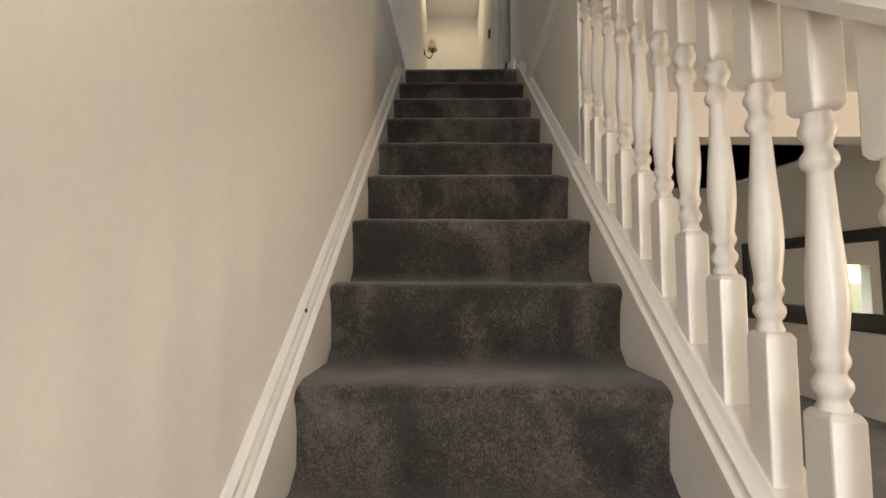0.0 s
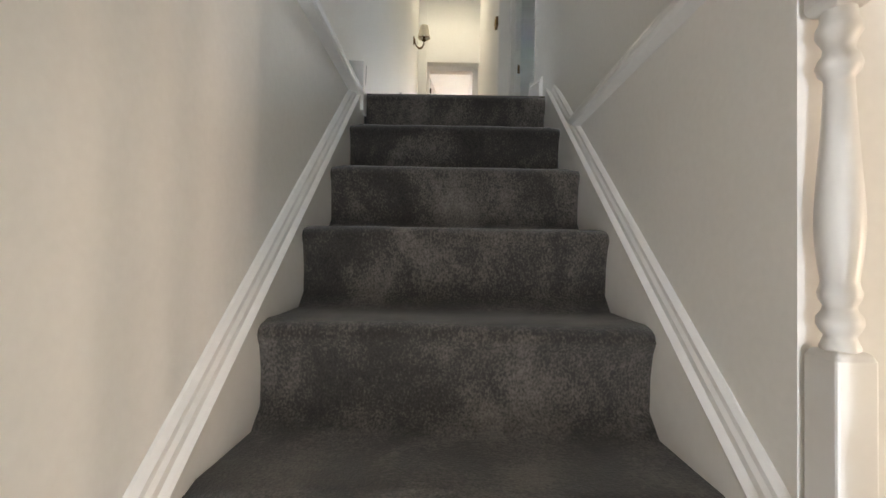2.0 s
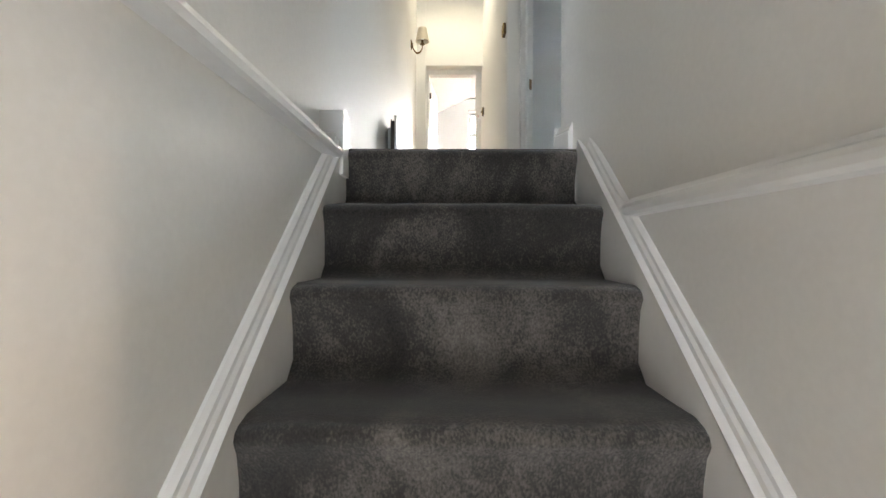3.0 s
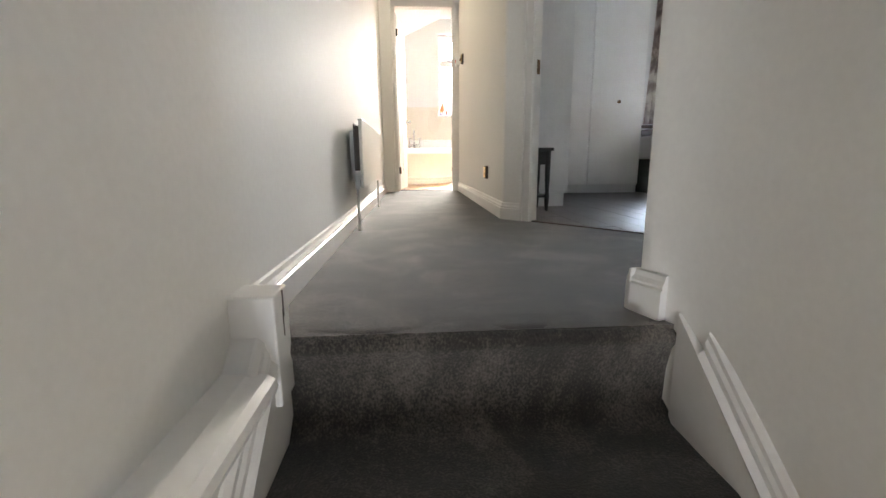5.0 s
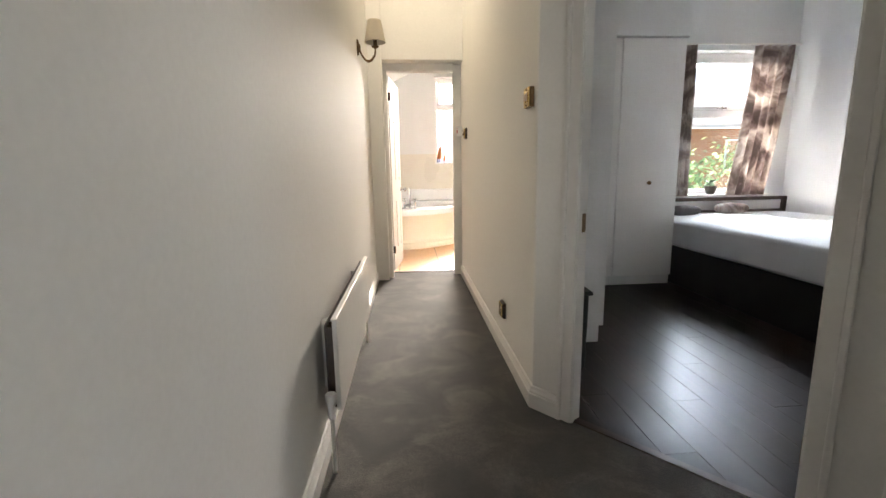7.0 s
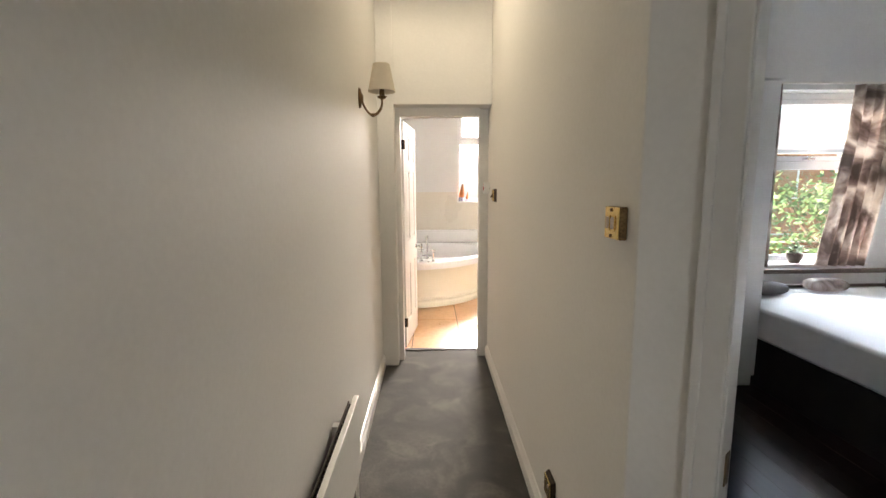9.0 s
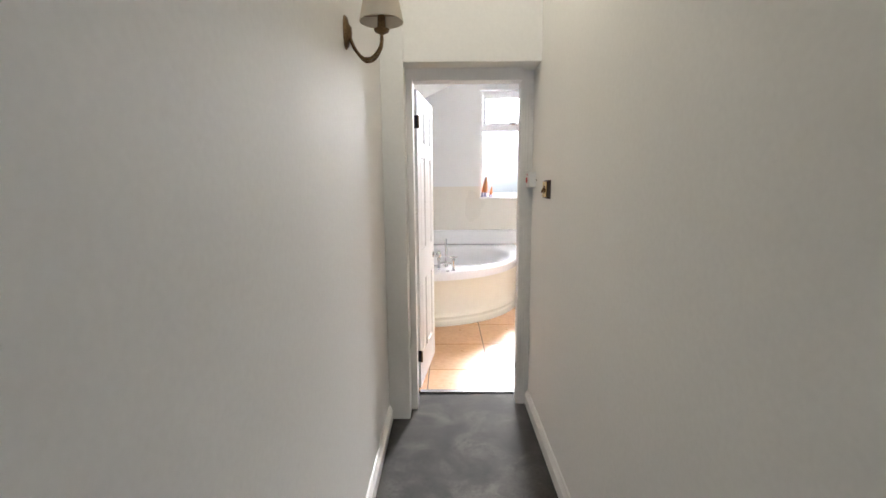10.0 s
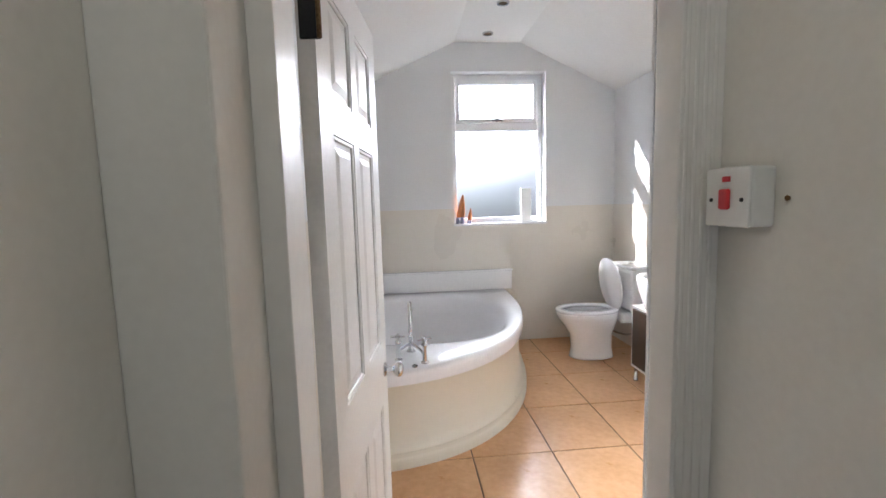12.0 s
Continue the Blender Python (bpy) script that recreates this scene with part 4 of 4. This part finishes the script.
def toilet():
    e = empty("toilet", pose(1.88, 7.06, 0, 0, 0, 180))

    def loft(name, levels, mat, n=32, cap=True):
        bm = bmesh.new()
        rings = []
        for cx, a, b, z in levels:
            rings.append([bm.verts.new((cx + a * math.cos(2 * math.pi * i / n), b * math.copysign(abs(math.sin(2 * math.pi * i / n)) ** 0.85, math.sin(2 * math.pi * i / n)), z)) for i in range(n)])
        for r0, r1 in zip(rings, rings[1:]):
            for i in range(n):
                bm.faces.new((r0[i], r0[(i + 1) % n], r1[(i + 1) % n], r1[i]))
        if cap:
            bm.faces.new(rings[0][::-1])
            bm.faces.new(rings[-1])
        return finish(name, bm, mat, e, True)

    loft("pedestal", [(0.45, 0.19, 0.125, 0.0), (0.45, 0.185, 0.12, 0.02), (0.45, 0.175, 0.11, 0.08), (0.455, 0.18, 0.115, 0.2), (0.47, 0.22, 0.15, 0.28), (0.485, 0.255, 0.18, 0.35), (0.49, 0.265, 0.186, 0.39), (0.49, 0.262, 0.184, 0.40),
                      (0.49, 0.21, 0.14, 0.401), (0.50, 0.20, 0.13, 0.36), (0.47, 0.12, 0.09, 0.25), (0.46, 0.05, 0.04, 0.22)], CERAM)
    loft("seat", [(0.49, 0.266, 0.188, 0.402), (0.49, 0.268, 0.19, 0.412), (0.49, 0.262, 0.184, 0.424), (0.50, 0.20, 0.125, 0.424), (0.50, 0.195, 0.12, 0.402), (0.49, 0.266, 0.188, 0.402)], ACRYL, 40, False)
    ob = loft("lid", [(0.0, 0.218, 0.186, -0.010), (0.0, 0.225, 0.192, 0.0), (0.0, 0.222, 0.19, 0.012), (0.0, 0.17, 0.15, 0.018), (0.0, 0.02, 0.02, 0.018)], ACRYL)
    ob.matrix_local = pose(0.285, 0, 0.625, 0, -82, 0)
    boxes("cistern", [((0.0, -0.19, 0.40), (0.19, 0.19, 0.76))], CERAM, e, bevel=0.03)
    boxes("cistern_lid", [((-0.003, -0.2, 0.76), (0.2, 0.2, 0.79))], CERAM, e, bevel=0.012)
    boxes("back_shelf", [((0.02, -0.15, 0.31), (0.26, 0.15, 0.40))], CERAM, e, bevel=0.02)
    lathe("flush_button", [(0.022, 0.79), (0.022, 0.796), (0.01, 0.8)], CHROME, e, 18, pose(0.1, 0, 0))
    tube("inlet_pipe", [(0.2, -0.1, 0.3), (0.2, -0.13, 0.18), (0.06, -0.15, 0.12), (0.0, -0.16, 0.12)], 0.008, CHROME, e)
    return tagged(e, "white ceramic toilet with its lid standing up", "toilet")


toilet()


def vanity():
    e = empty("vanity_unit", pose(1.5, 6.2, 0))
    boxes("carcass", [((0.0, -0.30, 0.11), (0.375, -0.282, 0.57)), ((0.0, 0.302, 0.11), (0.375, 0.32, 0.57)), ((0.0, -0.282, 0.11), (0.375, 0.302, 0.128)), ((0.357, -0.282, 0.128), (0.375, 0.302, 0.57)), ((0.0, -0.282, 0.552), (0.375, 0.302, 0.57))], WHITEP, e, bevel=0.002)
    for y0, y1 in ((-0.278, 0.008), (0.012, 0.298)):
        boxes("door", [((-0.006, y0, 0.132), (0.014, y1, 0.548))], DARKW, e, bevel=0.003)
    for y in (-0.02, 0.04):
        boxes("handle", [((-0.024, y - 0.005, 0.30), (-0.006, y + 0.005, 0.40))], CHROME, e, bevel=0.003)
    for x in (0.03, 0.34):
        for y in (-0.28, 0.30):
            lathe("leg", [(0.018, 0.0), (0.018, 0.012), (0.013, 0.018), (0.013, 0.11)], CHROME, e, 16, pose(x, y, 0))
    return tagged(e, "white vanity cabinet with dark brown doors and chrome legs", "vanity unit")


vanity()
e = empty("washbasin", pose(1.5, 6.2, 0.57))
bm = bmesh.new()
n = 40
rings = []
for a, b, z in ((0.17, 0.27, 0.0), (0.20, 0.32, 0.12), (0.215, 0.34, 0.20), (0.215, 0.34, 0.225), (0.205, 0.33, 0.235), (0.165, 0.27, 0.228), (0.14, 0.23, 0.16), (0.06, 0.09, 0.09), (0.01, 0.01, 0.085)):
    rings.append([bm.verts.new((0.17 + a * math.copysign(abs(math.cos(2 * math.pi * i / n)) ** 0.7, math.cos(2 * math.pi * i / n)), b * math.copysign(abs(math.sin(2 * math.pi * i / n)) ** 0.7, math.sin(2 * math.pi * i / n)), z)) for i in range(n)])
for r0, r1 in zip(rings, rings[1:]):
    for i in range(n):
        bm.faces.new((r0[i], r0[(i + 1) % n], r1[(i + 1) % n], r1[i]))
bm.faces.new(rings[0][::-1])
bm.faces.new(rings[-1])
finish("bowl", bm, CERAM, e, True)
tube("mixer_tap", [(0.34, 0, 0.23), (0.34, 0, 0.30), (0.30, 0, 0.34), (0.23, 0, 0.33), (0.22, 0, 0.31)], 0.011, CHROME, e)
tagged(e, "white ceramic washbasin with a chrome mixer on the vanity", "washbasin")


def figurine(x, h, label):
    e = empty("figurine", pose(x, 7.64, 1.151))
    lathe("hat", [(0.14 * h, 0.22 * h), (0.15 * h, 0.35 * h), (0.12 * h, 0.55 * h), (0.07 * h, 0.8 * h), (0.035 * h, 0.93 * h), (0.0, h)], TERRA, e, 20, Matrix.Shear("XY", 4, (0.12, 0)))
    for dx in (-0.07 * h, 0.07 * h):
        lathe("foot", [(0.05 * h, 0.0), (0.07 * h, 0.03 * h), (0.06 * h, 0.16 * h), (0.05 * h, 0.23 * h)], BLUEG, e, 14, pose(dx, 0, 0))
    return tagged(e, label, "figurine", "figurines on the sill")


figurine(0.385, 0.28, "tall orange pointed ceramic figurine on the window sill")
figurine(0.475, 0.15, "small orange pointed ceramic figurine on the window sill")
e = boxes("notice_card", [((0.985, 7.655, 1.151), (1.085, 7.675, 1.47))], WHITEP, bevel=0.003)
tagged(e, "plain white upright card standing on the window sill", "card")


def downlight(m):
    e = empty("ceiling_spotlight", m)
    lathe("bezel", [(0.030, -0.004), (0.044, -0.006), (0.047, 0.0), (0.047, 0.004), (0.030, 0.004), (0.030, -0.004)], CHROME, e, 28, cap=False)
    lathe("lamp", [(0.030, 0.002), (0.024, 0.010), (0.0, 0.012)], AGED, e, 20)
    return tagged(e, "recessed chrome ceiling spotlight, switched off", "spotlight", "bathroom ceiling spotlights")


d = downlight(pose(0.63, 7.38, 2.791))
for y in (6.80, 5.6):
    copy_thing(d, pose(0.63, y, 2.791))

# ---- bedroom ----
def wardrobe():
    e = empty("wardrobe", pose(1.05, 3.52, 0))
    boxes("carcass", [((0, 0.02, 0.075), (1.045, 0.68, 2.005)), ((0.0, 0.03, 0.0), (1.045, 0.68, 0.075))], COOL, e, bevel=0.002)
    boxes("top_box", [((-0.02, -0.01, 2.012), (1.07, 0.68, 2.83))], COOL, e, bevel=0.003)
    for x0, x1 in ((0.004, 0.518), (0.524, 1.042)):
        boxes("door", [((x0, -0.002, 0.085), (x1, 0.02, 2.0))], DOORP, e, bevel=0.003)
    for x in (0.79,):
        lathe("knob", [(0.010, 0.0), (0.008, 0.012), (0.017, 0.022), (0.015, 0.03), (0.0, 0.032)], AGED, e, 18, pose(x, -0.002, 0.872, 90, 0, 0))
    return tagged(e, "tall white fitted wardrobe with a top box and knobs", "wardrobe")


wardrobe()
e = empty("tall_cupboard", pose(0.48, 2.33, 0))
boxes("body", [((0, 0.0, 0.10), (0.477, 1.1, 2.83)), ((0.0, 0.0, 0.0), (0.455, 1.1, 0.10))], COOL, e, bevel=0.003)
boxes("door", [((0.004, -0.018, 0.105), (0.473, -0.001, 2.0))], COOL, e, bevel=0.003)
tagged(e, "tall plain white built-in cupboard beside the wardrobe", "cupboard")


def side_table():
    e = empty("side_table", pose(0.605, 2.12, 0))
    boxes("top", [((-0.125, -0.145, 0.385), (0.135, 0.145, 0.405))], BLACK, e, bevel=0.006)
    boxes("apron", [((-0.105, -0.12, 0.30), (0.115, 0.12, 0.385))], BLACK, e, bevel=0.003)
    boxes("lower_shelf", [((-0.105, -0.12, 0.09), (0.115, 0.12, 0.105))], BLACK, e, bevel=0.003)
    for x in (-0.1, 0.105):
        for y in (-0.115, 0.115):
            lathe("leg", [(0.010, 0.0), (0.014, 0.05), (0.017, 0.10), (0.012, 0.12), (0.016, 0.2), (0.017, 0.28), (0.018, 0.385)], BLACK, e, 14, pose(x, y, 0.004))
    return tagged(e, "small black painted side table beside the cupboard", "side table")


side_table()


def bed():
    e = empty("bed", pose(2.1, 2.0, 0))
    boxes("base", [((0.01, 0.02, 0.004), (1.48, 2.06, 0.33))], DARKF, e, bevel=0.01)
    bm = bmesh.new()
    add_box(bm, (0, 0, 0.331), (1.49, 2.08, 0.55))
    bmesh.ops.subdivide_edges(bm, edges=bm.edges, cuts=7, use_grid_fill=True)
    for v in bm.verts:
        v.co.z += 0.006 * noise.noise(v.co * 3.0)
    ob = finish("mattress", bm, SHEET, e, True, bevel=0.035)
    boxes("headboard", [((0.02, 2.085, 0.0), (0.06, 2.12, 0.70)), ((1.47, 2.085, 0.0), (1.51, 2.12, 0.70)), ((0.02, 2.083, 0.665), (1.51, 2.122, 0.70)), ((0.06, 2.09, 0.55), (1.47, 2.115, 0.575))], DARKW, e, bevel=0.006)
    return tagged(e, "double bed with a bare white mattress on a black base", "bed")


bed()


def cushion(x, y, w, d, h, mat, label, rz):
    bm = bmesh.new()
    bmesh.ops.create_uvsphere(bm, u_segments=24, v_segments=12, radius=1)
    for v in bm.verts:
        c = v.co
        c.x = math.copysign(abs(c.x) ** 0.55, c.x) * w
        c.y = math.copysign(abs(c.y) ** 0.55, c.y) * d
        c.z = c.z * h
    ob = finish("cushion", bm, mat, None, True)
    ob.matrix_world = pose(x, y, 0.55 + h, 0, 0, rz)
    return tagged(ob, label, "cushion")


cushion(2.42, 3.92, 0.16, 0.10, 0.045, surface("grey_cushion_cloth", (0.10, 0.09, 0.09), (0.18, 0.17, 0.17), 0.9, 8, 200, 0.2), "dark grey cushion lying by the headboard", 8)
cushion(2.95, 3.98, 0.15, 0.07, 0.05, FLORAL, "brown patterned cushion lying by the headboard", -6)


def curtain(x0, x1, b0, b1, folds, z1, z0, label, swing=0.0):
    bm = bmesh.new()
    nu, nv = folds * 8, 24
    rows = []
    for j in range(nv + 1):
        f = j / nv
        row = []
        for i in range(nu + 1):
            u = i / nu
            g = f ** 1.4
            x = (x0 + u * (x1 - x0)) * (1 - g) + (b0 + u * (b1 - b0)) * g
            amp = 0.025 + 0.012 * f
            y = 4.155 + amp * math.sin(2 * math.pi * folds * u + 0.8 * math.sin(3 * f)) - swing * math.sin(math.pi * f) + 0.006 * noise.noise(Vector((x * 8, f * 5, 1)))
            row.append(bm.verts.new((x, y, z1 + (z0 - z1) * f)))
        rows.append(row)
    for a, b in zip(rows, rows[1:]):
        for i in range(nu):
            bm.faces.new((a[i], a[i + 1], b[i + 1], b[i]))
    ob = finish("curtain", bm, FLORAL, None, True)
    md = ob.modifiers.new("cloth", "SOLIDIFY")
    md.thickness = 0.003
    return tagged(ob, label, "curtain", "bedroom curtains")


curtain(3.18, 3.57, 3.02, 3.40, 5, 2.12, 0.715, "brown and cream floral curtain drawn aside at the window", 0.01)
curtain(2.50, 2.59, 2.44, 2.60, 3, 2.12, 0.715, "brown and cream floral curtain bunched beside the wardrobe", 0.01)
rod = tube("curtain_rod", [(2.48, 4.155, 2.13), (3.0, 4.155, 2.13), (3.64, 4.155, 2.13)], 0.008, METALP)
for x in (2.56, 3.6):
    boxes("bracket", [((x - 0.008, 4.15, 2.12), (x + 0.008, 4.25, 2.14))], METALP, rod)
tagged(rod, "thin white curtain rod over the bedroom window", "curtain rod")
e = empty("plant_pot", pose(2.93, 4.27, 0.722))
lathe("pot", [(0.035, 0.0), (0.055, 0.05), (0.06, 0.08), (0.052, 0.08), (0.045, 0.05)], DARKW, e, 20)
bm = bmesh.new()
for i in range(60):
    a, r, h = random.uniform(0, 6.28), random.uniform(0.0, 0.1), random.uniform(0.08, 0.14)
    c = Vector((r * math.cos(a), r * math.sin(a) * 0.4, h))
    d = Vector((math.cos(a), math.sin(a), random.uniform(-0.3, 0.6))) * 0.035
    s = Vector((-math.sin(a), math.cos(a), 0)) * 0.010
    bm.faces.new([bm.verts.new(p) for p in (c - d, c + s, c + d, c - s)])
tagged(finish("leaves", bm, LEAF, e), "", "", kind="stuff")
tagged(e, "low leafy plant in a dark pot on the sill", "plant pot")

# ---- outdoors ----
structure(boxes("ground", [((-600, -600, LOW - 0.4), (600, 600, LOW - 0.12))], GRASS), "green lawn around the house", "ground")
structure(boxes("garden_wall", [((2.6, 10.5, LOW - 0.12), (14, 10.72, 0.0)), ((2.6, 10.47, 0.0), (14, 10.75, 0.07))], BRICK), "red brick garden wall behind the house", "wall")


def neighbour(x0, y0, x1, y1, h):
    e = empty("house", pose((x0 + x1) / 2, y0, LOW - 0.12))
    w, d = (x1 - x0) / 2, y1 - y0
    boxes("wall", [((-w, 0, 0), (w, d, h))], BRICK, e)
    prism("roof", [(-w - 0.3, -0.4, h), (w + 0.3, -0.4, h), (w + 0.3, d / 2, h + 2.2), (-w - 0.3, d / 2, h + 2.2)], (0, 0.05, 0.15), EXTER, e)
    for x in (-w * 0.5, w * 0.5):
        for z in (1.0, 3.7):
            boxes("window", [((x - 0.6, -0.03, z), (x + 0.6, -0.005, z + 1.2))], CLEAR, e)
            boxes("window_frame", [((x - 0.65, -0.04, z - 0.05), (x - 0.58, -0.001, z + 1.25)), ((x + 0.58, -0.04, z - 0.05), (x + 0.65, -0.001, z + 1.25)), ((x - 0.58, -0.04, z + 1.2), (x + 0.58, -0.001, z + 1.25)), ((x - 0.58, -0.04, z - 0.05), (x + 0.58, -0.001, z))], UPVC, e)
    return tagged(e, "red brick neighbouring house across the gardens", "house")


neighbour(7.5, 18, 16, 26, 5.4)


def tree(x, y, h, seed, label):
    rnd = random.Random(seed)
    e = empty("tree", pose(x, y, LOW - 0.12))
    tube("trunk", [(0, 0, 0), (0.05, 0.03, h * 0.25), (-0.04, 0.05, h * 0.55), (0.03, 0, h * 0.8)], 0.11, BARK, e, 12)
    tips = []
    for i in range(9):
        a, z0 = rnd.uniform(0, 6.28), h * rnd.uniform(0.3, 0.7)
        r = h * rnd.uniform(0.15, 0.28)
        tip = Vector((r * math.cos(a), r * math.sin(a), z0 + h * rnd.uniform(0.1, 0.28)))
        tube("limb", [(0, 0, z0), tip * 0.5 + Vector((0, 0, z0 * 0.42)), tip], 0.035, BARK, e, 8)
        tips.append(tip)
    tips.append(Vector((0, 0, h * 0.9)))
    bm = bmesh.new()
    for c in tips:
        for k in range(420):
            v = Vector((rnd.gauss(0, 1), rnd.gauss(0, 1), rnd.gauss(0, 0.8)))
            p = c + v * h * 0.075
            u = Vector((rnd.gauss(0, 1), rnd.gauss(0, 1), rnd.gauss(0, 1))).normalized()
            w = u.orthogonal().normalized()
            l = rnd.uniform(0.04, 0.09)
            bm.faces.new([bm.verts.new(q) for q in (p - u * l, p + w * l * 0.5, p + u * l, p - w * l * 0.5)])
    tagged(finish("leaves", bm, LEAF, e), kind="stuff")
    return tagged(e, label, "tree")


tree(5.2, 8.8, 3.9, 3, "green leafy garden tree behind the house")
tree(8.2, 9.6, 4.3, 5, "green leafy garden tree beside the brick wall")
tree(1.6, 12.5, 5.0, 8, "green leafy garden tree across the lawn")

# ---- floor pieces ----
structure(boxes("floor_bathroom", [((-0.56, 4.345, -0.12), (1.89, 7.6, -0.004))], GROUT), "terracotta tiled bathroom floor with brown joints", "floor")
bath_floor = bpy.data.objects["floor_bathroom"]
tile_mesh = {}
for i in range(-3, 6):
    for j in range(-4, 5):
        x0, x1 = max(0.172 + 0.433 * i + 0.003, -0.555), min(0.172 + 0.433 * (i + 1) - 0.003, 1.885)
        y0, y1 = max(5.682 + 0.507 * j + 0.003, 4.348), min(5.682 + 0.507 * (j + 1) - 0.003, 7.596)
        if x1 - x0 < 0.02 or y1 - y0 < 0.02:
            continue
        key = (round(x1 - x0, 3), round(y1 - y0, 3))
        if key not in tile_mesh:
            bm = bmesh.new()
            add_box(bm, (0, 0, -0.006), (x1 - x0, y1 - y0, 0))
            top = [ed for ed in bm.edges if all(abs(v.co.z) < 1e-6 for v in ed.verts)]
            bmesh.ops.bevel(bm, geom=top, offset=0.002, segments=1, affect="EDGES")
            me = bpy.data.meshes.new("tile")
            bm.to_mesh(me)
            bm.free()
            me.materials.append(TILEF)
            tile_mesh[key] = me
        ob = new("tile", tile_mesh[key])
        ob.location = (x0, y0, 0.0008 * random.uniform(-1, 1))
        ob.parent = bath_floor

bed_floor = structure(boxes("floor_bedroom", [((1.03, 0.967, -0.12), (3.7, 4.25, -0.012)), ((0.47, 1.9, -0.12), (1.03, 4.25, -0.012))], DARKW), "dark brown laminate bedroom floor", "floor")
keep, side = Vector((0.36, 1.675, 0)) + Vector((0.771, 0.637, 0)) * 0.028, Vector((0.771, 0.637, 0))
x, row = 0.472, 0
while x < 3.69:
    w = min(0.126, 3.698 - x)
    y = 0.97 - (row * 0.43) % 1.2
    while y < 4.24:
        ya, yb = max(y, 0.97), min(y + 1.2, 4.248)
        y += 1.2
        if yb - ya < 0.03:
            continue
        bm = bmesh.new()
        add_box(bm, (x + 0.0005, ya + 0.0005, -0.012), (x + w - 0.0005, yb - 0.0005, 0.0))
        bmesh.ops.bisect_plane(bm, geom=bm.verts[:] + bm.edges[:] + bm.faces[:], plane_co=keep, plane_no=-side, clear_outer=True)
        if len(bm.faces) < 3:
            bm.free()
            continue
        top = [ed for ed in bm.edges if all(abs(v.co.z) < 1e-6 for v in ed.verts)]
        bmesh.ops.bevel(bm, geom=top, offset=0.0007, segments=1, affect="EDGES")
        bmesh.ops.translate(bm, verts=bm.verts, vec=(-x, -ya, 0))
        me = bpy.data.meshes.new("plank")
        bm.to_mesh(me)
        bm.free()
        me.materials.append(PLANK)
        ob = new("plank", me)
        ob.location = (x, ya, 0.0004 * random.uniform(-1, 1))
        ob.parent = bed_floor
    x += 0.126
    row += 1
